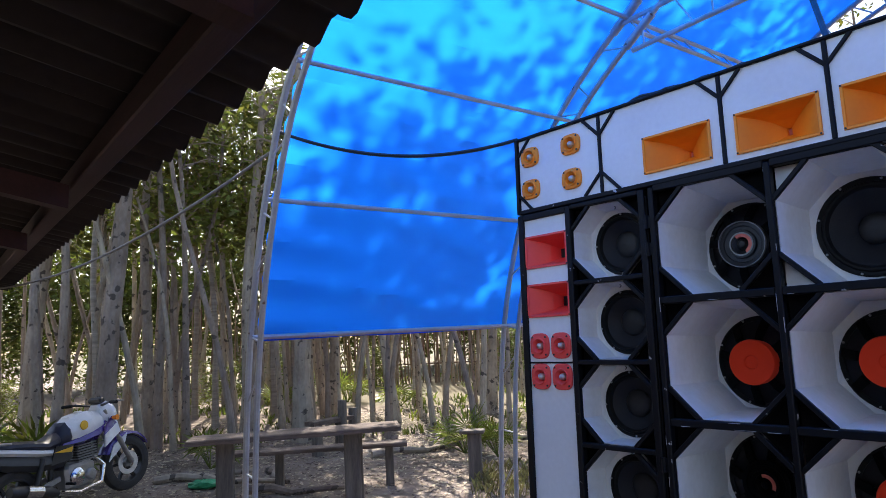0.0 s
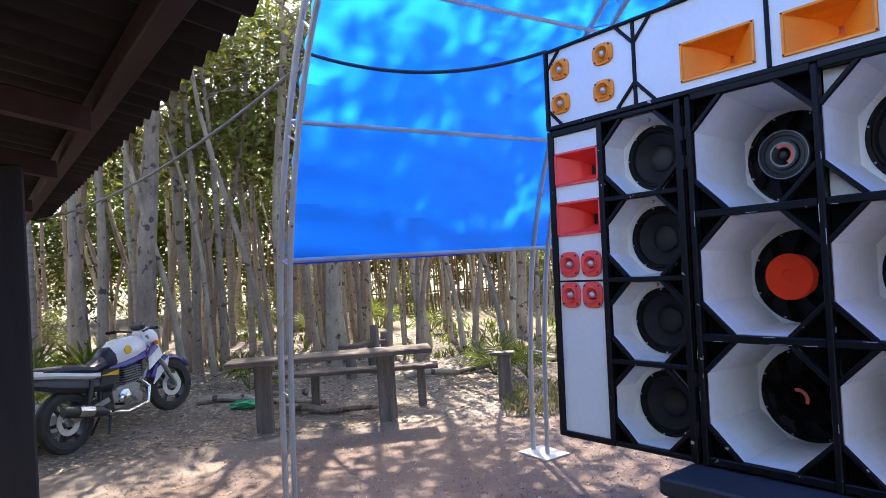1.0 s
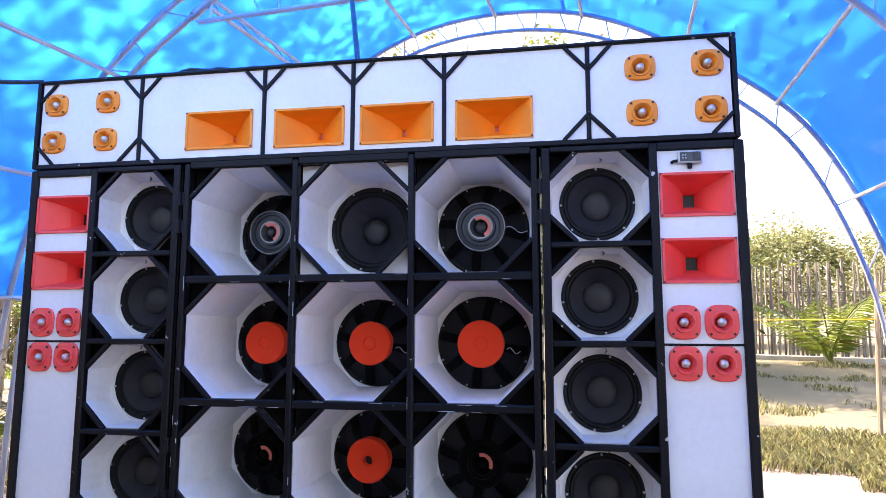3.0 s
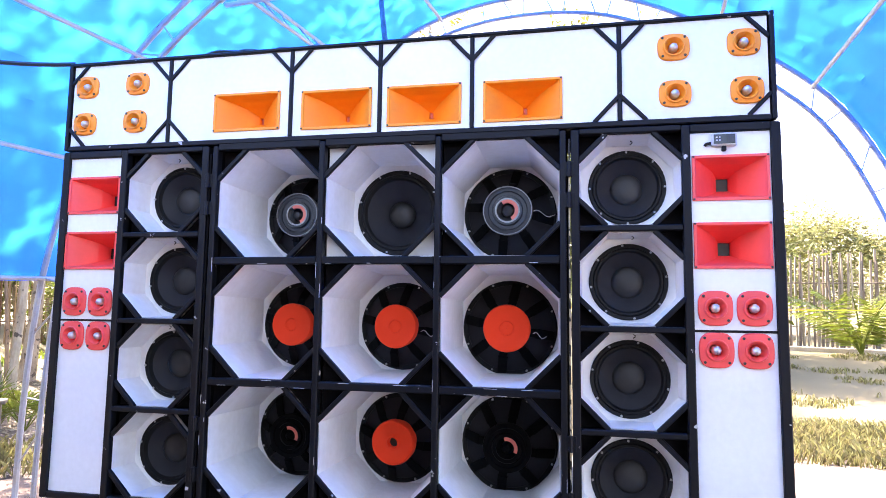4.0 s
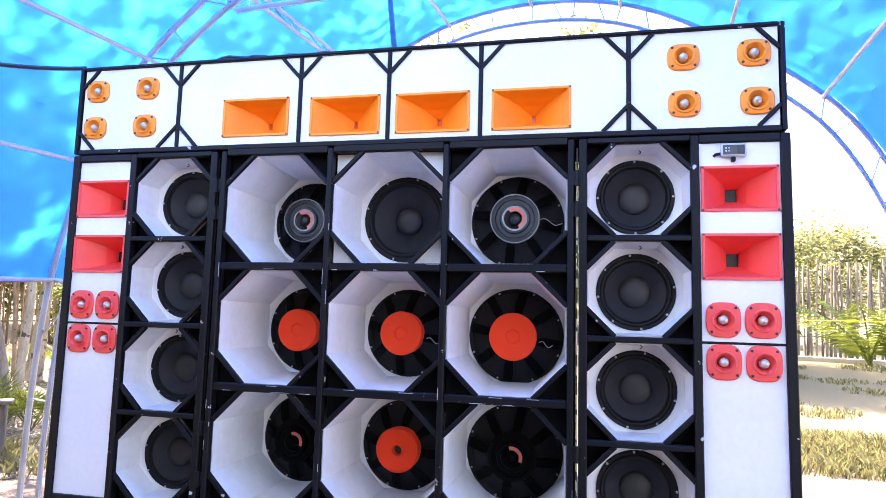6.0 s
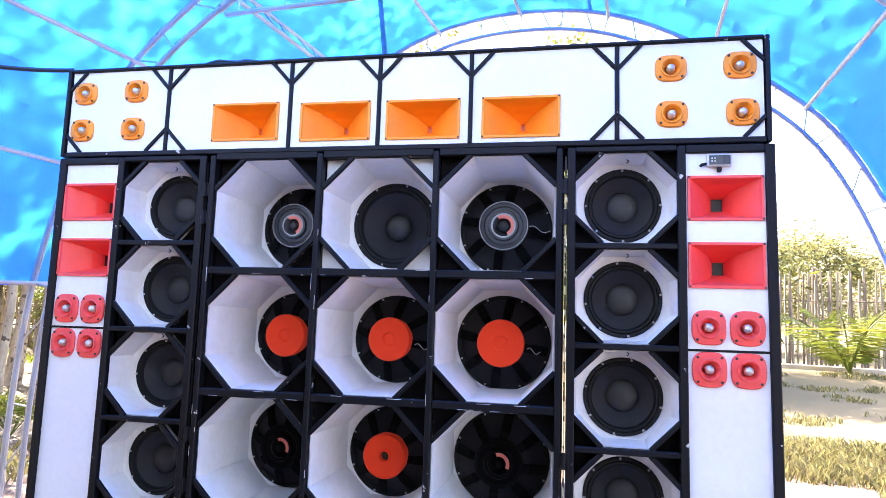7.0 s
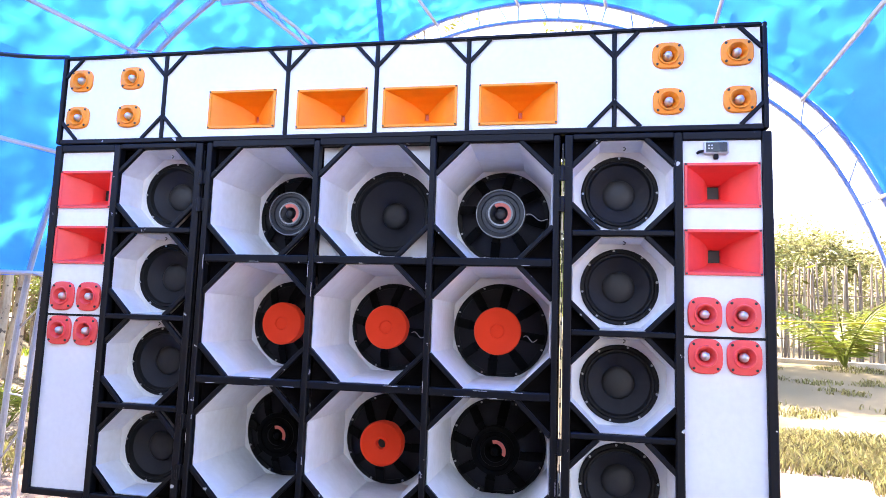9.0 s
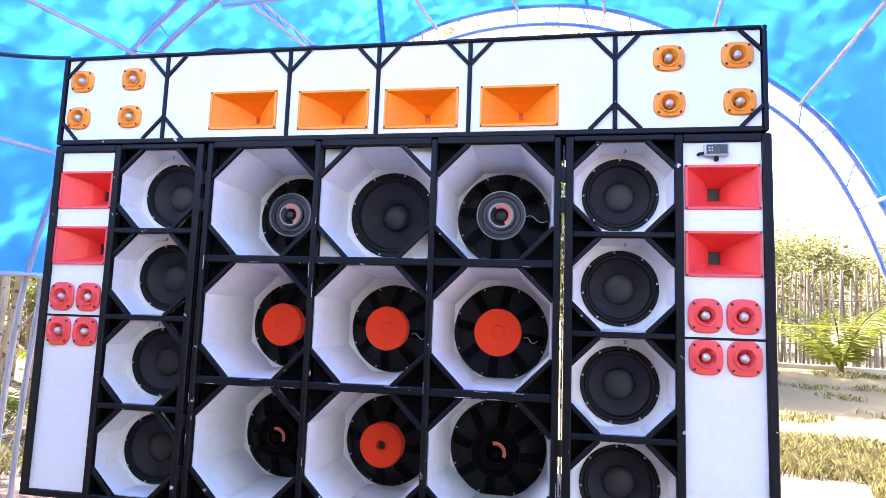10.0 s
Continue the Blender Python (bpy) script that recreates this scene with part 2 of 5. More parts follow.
def ground_material():
    """Trodden grey-brown earth, sandy in places, that turns to thin dry grass in the clearings, coloured darker for the
    yard's shade.
    """
    m = mat("trodden_earth", (0.29, 0.235, 0.19), 0.95, dark=(0.12, 0.085, 0.066), scale=0.55, amount=0.95, fine=9, bump=0.8)
    t = m.node_tree
    n, link = t.nodes, t.links.new
    b = n["Principled BSDF"]
    base = b.inputs["Base Color"].links[0].from_socket
    co = n.new("ShaderNodeTexCoord")
    patch = n.new("ShaderNodeTexNoise")
    patch.inputs["Scale"].default_value, patch.inputs["Detail"].default_value = 0.35, 7
    link(co.outputs["Object"], patch.inputs["Vector"])
    sep = n.new("ShaderNodeSeparateXYZ")
    link(co.outputs["Object"], sep.inputs[0])
    far = n.new("ShaderNodeMapRange")
    far.inputs["From Min"].default_value, far.inputs["From Max"].default_value = 2.0, 7.0
    far.inputs["To Min"].default_value, far.inputs["To Max"].default_value = -0.25, 0.30
    link(sep.outputs["Y"], far.inputs["Value"])
    add = n.new("ShaderNodeMath")
    link(patch.outputs[0], add.inputs[0])
    link(far.outputs[0], add.inputs[1])
    step = n.new("ShaderNodeMapRange")
    step.inputs["From Min"].default_value, step.inputs["From Max"].default_value = 0.46, 0.60
    link(add.outputs[0], step.inputs["Value"])
    mx = n.new("ShaderNodeMix")
    mx.data_type = "RGBA"
    link(step.outputs[0], mx.inputs["Factor"])
    link(base, mx.inputs["A"])
    # dry grass tone, kept low to carry the yard's shade as well
    mx.inputs["B"].default_value = (0.125, 0.105, 0.06, 1)
    # reddish grit trodden into the floor under the tent, darkened for the tent's shade
    red = n.new("ShaderNodeTexNoise")
    red.inputs["Scale"].default_value, red.inputs["Detail"].default_value = 0.8, 6
    link(co.outputs["Object"], red.inputs["Vector"])
    near = n.new("ShaderNodeVectorMath")
    near.operation = "DISTANCE"
    near.inputs[1].default_value = (-1.6, -0.6, 0)
    link(co.outputs["Object"], near.inputs[0])
    fall = n.new("ShaderNodeMapRange")
    fall.inputs["From Min"].default_value, fall.inputs["From Max"].default_value = 2.2, 4.6
    fall.inputs["To Min"].default_value, fall.inputs["To Max"].default_value = 0.35, -0.35
    link(near.outputs["Value"], fall.inputs["Value"])
    both = n.new("ShaderNodeMath")
    link(red.outputs[0], both.inputs[0])
    link(fall.outputs[0], both.inputs[1])
    rs = n.new("ShaderNodeMapRange")
    rs.inputs["From Min"].default_value, rs.inputs["From Max"].default_value, rs.inputs["To Max"].default_value = 0.40, 0.70, 0.85
    link(both.outputs[0], rs.inputs["Value"])
    mr = n.new("ShaderNodeMix")
    mr.data_type = "RGBA"
    link(rs.outputs[0], mr.inputs["Factor"])
    link(mx.outputs["Result"], mr.inputs["A"])
    mr.inputs["B"].default_value = (0.135, 0.085, 0.064, 1)
    link(mr.outputs["Result"], b.inputs["Base Color"])
    return m


TARP = tarp_material()
EARTH = ground_material()


# ---- mesh helpers ----
class Geo:
    """Collects vertices and faces for one mesh."""

    def __init__(self):
        self.v, self.f = [], []

    def add(self, verts, faces):
        k = len(self.v)
        self.v += [tuple(p) for p in verts]
        self.f += [tuple(i + k for i in f) for f in faces]
        return self

    def loft(self, rings, close=True, caps=True):
        n = len(rings[0])
        verts = [p for r in rings for p in r]
        faces = []
        for i in range(len(rings) - 1):
            for j in range(n if close else n - 1):
                a, b = i * n + j, i * n + (j + 1) % n
                faces.append((a, b, b + n, a + n))
        if caps and close:
            faces.append(tuple(range(n - 1, -1, -1)))
            faces.append(tuple(range((len(rings) - 1) * n, len(rings) * n)))
        return self.add(verts, faces)

    def box(self, x0, x1, y0, y1, z0, z1, c=0.004):
        """A box with chamfered upright and top edges."""
        c = min(c, (x1 - x0) / 3, (y1 - y0) / 3, (z1 - z0) / 3)

        def ring(z, i):
            a, b, d, e = x0 + i, x1 - i, y0 + i, y1 - i
            return [(a + c, d, z), (b - c, d, z), (b, d + c, z), (b, e - c, z), (b - c, e, z), (a + c, e, z), (a, e - c, z), (a, d + c, z)]
        return self.loft([ring(z0, c), ring(z0 + c, 0), ring(z1 - c, 0), ring(z1, c)])

    def tube(self, pts, r, n=8, caps=True):
        pts = [Vector(p) for p in pts]
        rad = r if isinstance(r, (list, tuple)) else [r] * len(pts)
        rings, side = [], None
        for i, p in enumerate(pts):
            d = (pts[min(i + 1, len(pts) - 1)] - pts[max(i - 1, 0)]).normalized()
            if side is None:
                side = d.cross(Vector((0, 0, 1)) if abs(d.z) < 0.9 else Vector((1, 0, 0))).normalized()
            side = (side - d * side.dot(d)).normalized()
            up = d.cross(side)
            rings.append([p + (side * math.cos(a) + up * math.sin(a)) * rad[i] for a in (2 * math.pi * k / n for k in range(n))])
        return self.loft(rings, caps=caps)

    def bar(self, p, q, w, h, c=0.003, up=(0, -1, 0)):
        """A chamfered square bar from p to q, w wide and h deep along up."""
        p, q, up = Vector(p), Vector(q), Vector(up)
        d = (q - p).normalized()
        s = d.cross(up).normalized()
        u = s.cross(d)
        a, b = w / 2, h / 2
        sec = [(a - c, b), (a, b - c), (a, c - b), (a - c, -b), (c - a, -b), (-a, c - b), (-a, b - c), (c - a, b)]
        return self.loft([[o + s * x + u * y for x, y in sec] for o in (p, q)])

    def lathe(self, prof, n=28, axis="y", at=(0, 0, 0)):
        """Turns (radius, height) pairs round an axis."""
        rings = []
        for r, h in prof:
            ring = []
            for k in range(n):
                a = 2 * math.pi * k / n
                x, z = r * math.cos(a), r * math.sin(a)
                ring.append({"y": (x, h, z), "z": (x, z, h), "x": (h, x, z)}[axis])
            rings.append([(p[0] + at[0], p[1] + at[1], p[2] + at[2]) for p in ring])
        return self.loft(rings, caps=False)

    def mesh(self, name, material, smooth=False):
        me = bpy.data.meshes.new(name)
        me.from_pydata(self.v, [], self.f)
        me.materials.append(material)
        bm = bmesh.new()
        bm.from_mesh(me)
        bmesh.ops.recalc_face_normals(bm, faces=bm.faces)
        bm.to_mesh(me)
        bm.free()
        if smooth:
            me.shade_smooth()
            me.set_sharp_from_angle(angle=radians(38))
        return me


def put(name, mesh, parent=None, m=None, label=""):
    ob = new(name, mesh)
    ob.parent = parent
    if m is not None:
        ob.matrix_basis = m
    return tagged(ob, label)


def part(name, geo, material, parent, label="", smooth=False, m=None):
    return put(name, geo.mesh(name, material, smooth), parent, m, label)


def thing(name, m, label, category, group="", kind=""):
    ob = new(name)
    ob.empty_display_size = 0.1
    ob.matrix_basis = m
    return tagged(ob, label, category, group, kind)


def single(name, geo, material, label, category, group="", kind="", smooth=False, m=None):
    return tagged(put(name, geo.mesh(name, material, smooth), None, m), label, category, group, kind)


# ---- ground ----
def rise(x, y):
    """The lie of the land: flat round the tent, gently uneven and rising under the grove."""
    d = max(0.0, math.hypot(x + 1.0, y) - 5.5)
    up = 0.035 * d if x < -4 or y > 6 else 0.012 * d
    return min(up, 0.45) * (1 if x < 2 else 0.0) + 0.05 * min(d / 4, 1) * noise.noise((x * 0.4, y * 0.4, 0.3))


def make_ground():
    xs = sorted(set([-600, -300, -150, -80, -50, -38] + [-30 + 0.6 * i for i in range(92)] + [26, 34, 50, 80, 150, 300, 600]))
    ys = sorted(set([-600, -300, -150, -80, -40, -24] + [-16 + 0.6 * i for i in range(80)] + [33, 36, 42, 50, 80, 150, 300, 600]))
    g = Geo()
    nx = len(xs)
    verts = [(x, y, rise(x, y) if abs(x) < 60 and abs(y) < 60 else 0.0) for y in ys for x in xs]
    faces = [(j * nx + i, j * nx + i + 1, (j + 1) * nx + i + 1, (j + 1) * nx + i) for j in range(len(ys) - 1) for i in range(nx - 1)]
    g.add(verts, faces)
    single("ground", g, EARTH, "trodden grey-brown earth with sandy patches and thin grass", "ground", kind="structure", smooth=True)


make_ground()


# ---- speaker wall ----
Z_TOP, Z_MID, Z_LOW = 2.75, 2.30, 0.645
# the whole wall leans back a little on its trailer
LEAN = Matrix.Translation((0, 0, Z_MID)) @ pose(0, 0, 0, -2.18, 0, 0.58) @ Matrix.Translation((0, 0, -Z_MID))
MESHES = {}


def cached(key, build):
    if key not in MESHES:
        MESHES[key] = build()
    return MESHES[key]


def octagon(x0, x1, z0, z1, c):
    return [(x0 + c, z0), (x1 - c, z0), (x1, z0 + c), (x1, z1 - c), (x1 - c, z1), (x0 + c, z1), (x0, z1 - c), (x0, z0 + c)]


def fine_ring(corners, y, k=4):
    out = []
    for (x, z), (u, w) in zip(corners, corners[1:] + corners[:1]):
        out += [(x + (u - x) * i / k, y, z + (w - z) * i / k) for i in range(k)]
    return out


def circle_like(ring, cx, cz, r, y):
    out = []
    for x, _, z in ring:
        a = math.atan2(z - cz, x - cx)
        out.append((cx + r * math.cos(a), y, cz + r * math.sin(a)))
    return out


def flare(parent, w, h, c, depth, taper, r, m, dz=0.0):
    """An octagonal white mouth that runs back to a board with a round hole."""
    def build():
        lip = fine_ring(octagon(-w / 2, w / 2, -h / 2, h / 2, c), 0.004)
        front = fine_ring(octagon(-w / 2 + 0.006, w / 2 - 0.006, -h / 2 + 0.006, h / 2 - 0.006, c), 0.0)
        back = fine_ring(octagon(-w / 2 + taper, w / 2 - taper, -h / 2 + taper, h / 2 - taper, c * (w - 2 * taper) / w), depth)
        hole = circle_like(back, 0, dz, r, depth)
        deep = circle_like(back, 0, dz, r, depth + 0.02)
        g = Geo().loft([lip, front, back, hole, deep], caps=False)
        return g.mesh("horn_flare", FLARE)
    return put("horn_flare", cached(("flare", w, h, depth, r, dz), build), parent, m)


def woofer(parent, kind, r, m):
    """A loudspeaker on its board, seen from the cone or, turned round, from the magnet."""
    ring = cached(("gasket", r), lambda: Geo().lathe([(r * 0.90, 0.004), (r * 0.90, -0.010), (r * 0.97, -0.012), (r * 1.0, -0.006), (r * 1.0, 0.004)], 40).mesh("woofer", RUBBER, True))
    w = put("woofer", ring, parent, m)
    if kind == "cone":
        put("surround", cached(("sur", r), lambda: Geo().lathe([(r * 0.91, -0.004), (r * 0.87, -0.016), (r * 0.82, -0.016), (r * 0.78, -0.002), (r * 0.77, 0.004)], 40).mesh("surround", RUBBER, True)), w)
        put("cone", cached(("cone", r), lambda: Geo().lathe([(r * 0.775, 0.002), (r * 0.62, r * 0.12), (r * 0.45, r * 0.24), (r * 0.30, r * 0.36)], 40).mesh("cone", CONE, True)), w)
        q = r * (1.28 if r < 0.2 else 0.92)
        put("dust_cap", cached(("cap", r), lambda: Geo().lathe([(q * 0.345, r * 0.325), (q * 0.33, r * 0.26), (q * 0.27, r * 0.20), (q * 0.16, r * 0.165), (q * 0.002, r * 0.15)], 28).mesh("dust_cap", CAP, True)), w, label="greyish dust cap")
    else:
        def back_cone():
            return Geo().lathe([(r * 0.91, 0.0), (r * 0.6, -r * 0.16), (r * 0.3, -r * 0.30), (r * 0.002, -r * 0.30)], 36).mesh("cone", CONE, True)
        put("cone", cached(("backcone", r), back_cone), w)

        def spoke():
            g = Geo()
            g.bar((r * 0.93, -0.012, 0), (r * 0.60, -r * 0.36, 0), r * 0.20, 0.012, up=(0, -1, 0))
            g.bar((r * 0.60, -r * 0.36, 0), (r * 0.36, -r * 0.44, 0), r * 0.17, 0.014, up=(0, -1, 0))
            return g.mesh("basket_spoke", BASKET)
        for k in range(8):
            put("basket_spoke", cached(("spoke", r), spoke), w, pose(0, 0, 0, 0, 45 * k + 10, 0))
        rm = r * (0.52 if kind == "magnet" else 0.50)
        y0 = -r * 0.40
        if kind in ("disc", "hub"):
            if kind == "disc":
                prof = [(rm * 0.94, y0), (rm * 0.97, y0 - 0.055), (rm * 0.93, y0 - 0.064), (rm * 0.30, y0 - 0.066), (rm * 0.26, y0 - 0.060), (rm * 0.20, y0 - 0.062), (0.0005, y0 - 0.062)]
            else:
                prof = [(rm * 0.94, y0), (rm * 0.97, y0 - 0.055), (rm * 0.92, y0 - 0.066), (rm * 0.86, y0 - 0.060), (rm * 0.30, y0 - 0.060), (rm * 0.27, y0 - 0.067), (rm * 0.21, y0 - 0.067), (rm * 0.20, y0 - 0.01)]
            put("magnet_cover", cached((kind, r), lambda: Geo().lathe(prof, 40).mesh("magnet_cover", DISC, True)), w, label="orange-red painted magnet cover")
            if kind == "hub":
                put("vent", cached(("vent", r), lambda: Geo().lathe([(rm * 0.21, y0 - 0.03), (0.0005, y0 - 0.028)], 20).mesh("vent", DRILL)), w)
        else:
            dark = kind == "arc"
            body = BASKET if dark else MAGNET
            prof = [(rm * 0.95, y0 + 0.02), (rm, y0 - 0.02), (rm * 0.97, y0 - 0.034), (rm * 0.80, y0 - 0.036), (rm * 0.76, y0 - 0.030), (rm * 0.62, y0 - 0.030), (rm * 0.58, y0 - 0.044), (rm * 0.44, y0 - 0.044)]
            put("magnet", cached((kind, r), lambda: Geo().lathe(prof, 40).mesh("magnet", body, True)), w)
            if not dark:
                for q0, q1 in ((0.985, 0.955), (0.50, 0.44)):
                    bright = [(rm * q0, y0 - 0.030), (rm * q0, y0 - 0.0475), (rm * q1, y0 - 0.0475), (rm * q1, y0 - 0.030)]
                    put("rim_ring", cached((kind, "rim", r, q0), lambda: Geo().lathe(bright, 40).mesh("rim_ring", ALU, True)), w, label="bright worn metal rim")
            a0, a1 = (-25, 105) if dark else (-65, 125)

            def arc():
                rings = []
                for k in range(15):
                    a = radians(a0 + (a1 - a0) * k / 14)
                    rings.append([(q * rm * math.cos(a), y, q * rm * math.sin(a)) for q, y in ((0.44, y0 - 0.046), (0.30, y0 - 0.046), (0.30, y0 - 0.03), (0.44, y0 - 0.03))])
                return Geo().loft(rings).mesh("red_ring", REDRING)
            put("red_ring", cached((kind, "arc", r), arc), w, label="worn copper-red ring")
            put("pole_piece", cached((kind, "pole", r), lambda: Geo().lathe([(rm * 0.44, y0 - 0.03), (rm * 0.30, y0 - 0.02), (rm * 0.24, y0 - 0.01), (rm * 0.22, y0 - 0.032), (rm * 0.12, y0 - 0.044), (0.0005, y0 - 0.046)], 28).mesh("pole_piece", MAGNET if not dark else BASKET, True)), w)
    bolt = cached("bolt", lambda: Geo().lathe([(0.0055, 0.0), (0.0055, -0.004), (0.003, -0.006), (0.0003, -0.006)], 6).mesh("bolt", BOLT))
    for k in range(8):
        a = radians(45 * k + 22)
        put("bolt", bolt, w, pose(r * 0.955 * math.cos(a), -0.011, r * 0.955 * math.sin(a)))
    return w


def rect(w, h, y, cx=0, cz=0):
    return [(cx - w / 2, y, cz - h / 2), (cx + w / 2, y, cz - h / 2), (cx + w / 2, y, cz + h / 2), (cx - w / 2, y, cz + h / 2)]


def horn(parent, w, h, colour, m, bent):
    """A rectangular plastic horn: flange, four flared walls and a dark slot of a throat."""
    def build():
        g = Geo()
        iw, ih = w - 0.022, h - 0.022
        tw, th = (0.016, 0.030) if bent else (0.046, 0.052)
        g.loft([rect(w, h, 0.002), rect(w - 0.002, h - 0.002, -0.007), rect(iw, ih, -0.007), rect(iw - 0.006, ih - 0.006, 0.0),
                rect(iw * 0.66, ih * 0.80, 0.055), rect(iw * 0.36, ih * 0.58, 0.105), rect(tw + 0.004, th + 0.004, 0.15), rect(tw, th, 0.17)], caps=False)
        return g.mesh("horn", colour)
    hb = put("horn", cached(("horn", w, h, colour.name), build), parent, m)
    put("throat", cached(("throat", w, h), lambda: Geo().loft([rect(*((0.016, 0.030) if bent else (0.046, 0.052)), 0.166), rect(0.014, 0.026, 0.20)]).mesh("throat", REDRING if bent else DRILL)), hb)
    for sx in (-1, 1):
        for sz in (-1, 1):
            put("screw", cached("screw", lambda: Geo().lathe([(0.0045, 0), (0.0045, -0.003), (0.0003, -0.004)], 6).mesh("screw", DRILL)), hb, pose(sx * (w / 2 - 0.006), -0.007, sz * (h / 2 - 0.006)))
    return hb


def soft_square(a, b, y, n=32, p=3.2):
    out = []
    for k in range(n):
        t = 2 * math.pi * k / n
        c, s = math.cos(t), math.sin(t)
        q = (abs(c) ** p + abs(s) ** p) ** (-1 / p)
        out.append((a * q * c, y, b * q * s))
    return out


def tweeter(parent, w, h, colour, m):
    """A bullet tweeter: rounded flange, shallow round horn and a polished bullet."""
    def build():
        a, b = w / 2, h / 2
        rings = [soft_square(a, b, 0.002), soft_square(a, b, -0.006), soft_square(a * 0.95, b * 0.95, -0.010)]
        rings += [soft_square(a * q, a * q, y, p=2) for q, y in ((0.68, -0.012), (0.64, -0.020), (0.58, -0.020), (0.42, 0.0), (0.28, 0.022), (0.20, 0.04))]
        return Geo().loft(rings, caps=False).mesh("tweeter", colour, True)
    t = put("tweeter", cached(("tweeter", w, colour.name), build), parent, m)
    put("bullet", cached("bullet", lambda: Geo().lathe([(0.0175, 0.045), (0.0185, 0.0), (0.016, -0.012), (0.009, -0.021), (0.0003, -0.024)], 20).mesh("bullet", STEEL, True)), t, label="polished steel bullet")
    for sx in (-1, 1):
        for sz in (-1, 1):
            put("screw", cached("screw_big", lambda: Geo().lathe([(0.0055, 0), (0.0055, -0.003), (0.0003, -0.004)], 7).mesh("screw", DRILL)), t, pose(sx * w * 0.345, -0.0105, sz * h * 0.345))
    return t


def holed(x0, x1, y0, y1, z0, z1, holes):
    """A board with rectangular cut-outs (x0, x1, z0, z1)."""
    xs = sorted({x0, x1, *(v for h in holes for v in h[:2] if x0 < v < x1)})
    zs = sorted({z0, z1, *(v for h in holes for v in h[2:] if z0 < v < z1)})
    nx, nz = len(xs), len(zs)

    def solid(i, k):
        if not (0 <= i < nx - 1 and 0 <= k < nz - 1):
            return False
        mx, mz = (xs[i] + xs[i + 1]) / 2, (zs[k] + zs[k + 1]) / 2
        return not any(h[0] < mx < h[1] and h[2] < mz < h[3] for h in holes)
    verts = [(x, y, z) for y in (y0, y1) for z in zs for x in xs]

    def at(i, k, d):
        return d * nx * nz + k * nx + i
    faces = []
    for i in range(nx - 1):
        for k in range(nz - 1):
            if not solid(i, k):
                continue
            q = ((i, k), (i + 1, k), (i + 1, k + 1), (i, k + 1))
            faces += [tuple(at(*p, 0) for p in q), tuple(at(*p, 1) for p in reversed(q))]
            for (di, dk), (p, r) in (((0, -1), (q[0], q[1])), ((1, 0), (q[1], q[2])), ((0, 1), (q[2], q[3])), ((-1, 0), (q[3], q[0]))):
                if not solid(i + di, k + dk):
                    faces.append((at(*p, 0), at(*p, 1), at(*r, 1), at(*r, 0)))
    keep = sorted({i for f in faces for i in f})
    new_at = {old: n for n, old in enumerate(keep)}
    return Geo().add([verts[i] for i in keep], [tuple(new_at[i] for i in f) for f in faces])


def upright(parent, back, x, z0, z1, w=0.03, y0=-0.016, y1=0.03):
    return part("frame_bar", Geo().box(x - w / 2, x + w / 2, y0, y1, z0, z1), BLACK, parent, m=back)


def level(parent, back, x0, x1, z, h=0.03, y0=-0.014, y1=0.028):
    return part("frame_bar", Geo().box(x0, x1, y0, y1, z - h / 2, z + h / 2), BLACK, parent, m=back)


def brace(parent, back, p, q, w=0.02):
    return part("corner_brace", Geo().bar((p[0], 0.002, p[1]), (q[0], 0.002, q[1]), w, 0.020), BLACK, parent, m=back)


def carcass(parent, back, x0, x1, z0, z1, depth):
    """Sides, top, floor and back board of a cabinet."""
    t = 0.018
    for n, b in (("side_panel", (x0, x0 + t, 0.03, depth, z0, z1)), ("side_panel", (x1 - t, x1, 0.03, depth, z0, z1)), ("top_panel", (x0 + t, x1 - t, 0.03, depth, z1 - t, z1)),
                 ("floor_panel", (x0 + t, x1 - t, 0.03, depth, z0, z0 + t)), ("back_panel", (x0 + t, x1 - t, depth - t, depth, z0 + t, z1 - t))):
        part(n, Geo().box(*b), CORNER, parent, m=back)


def cell(parent, back, x0, x1, z0, z1, c, depth, taper, r, kind, inner=CORNER, dz=0.0):
    """One mouth of the wall: flare, woofer, four corner boards and four braces."""
    cx, cz = (x0 + x1) / 2, (z0 + z1) / 2
    w, h = round(x1 - x0, 3), round(z1 - z0, 3)
    at = back @ Matrix.Translation((cx, 0.012, cz))
    flare(parent, w, h, c, depth, taper, r * 0.97, at, dz)
    woofer(parent, kind, r, back @ Matrix.Translation((cx, 0.012 + depth, cz + dz)) @ pose(0, 0, 0, 0, random.uniform(0, 45) if kind == "cone" else 0, 0))
    for sx in (-1, 1):
        for sz in (-1, 1):
            ex, ez = cx + sx * w / 2, cz + sz * h / 2
            a, b = (ex - sx * c, ez), (ex, ez - sz * c)
            e = 0.05
            part("corner_board", Geo().loft([[(ex, y, ez), (a[0] - sx * 0.004, y, a[1]), (b[0], y, b[1] - sz * 0.004)] for y in (e, e + 0.012)]), inner, parent, m=back)
            brace(parent, back, a, b)


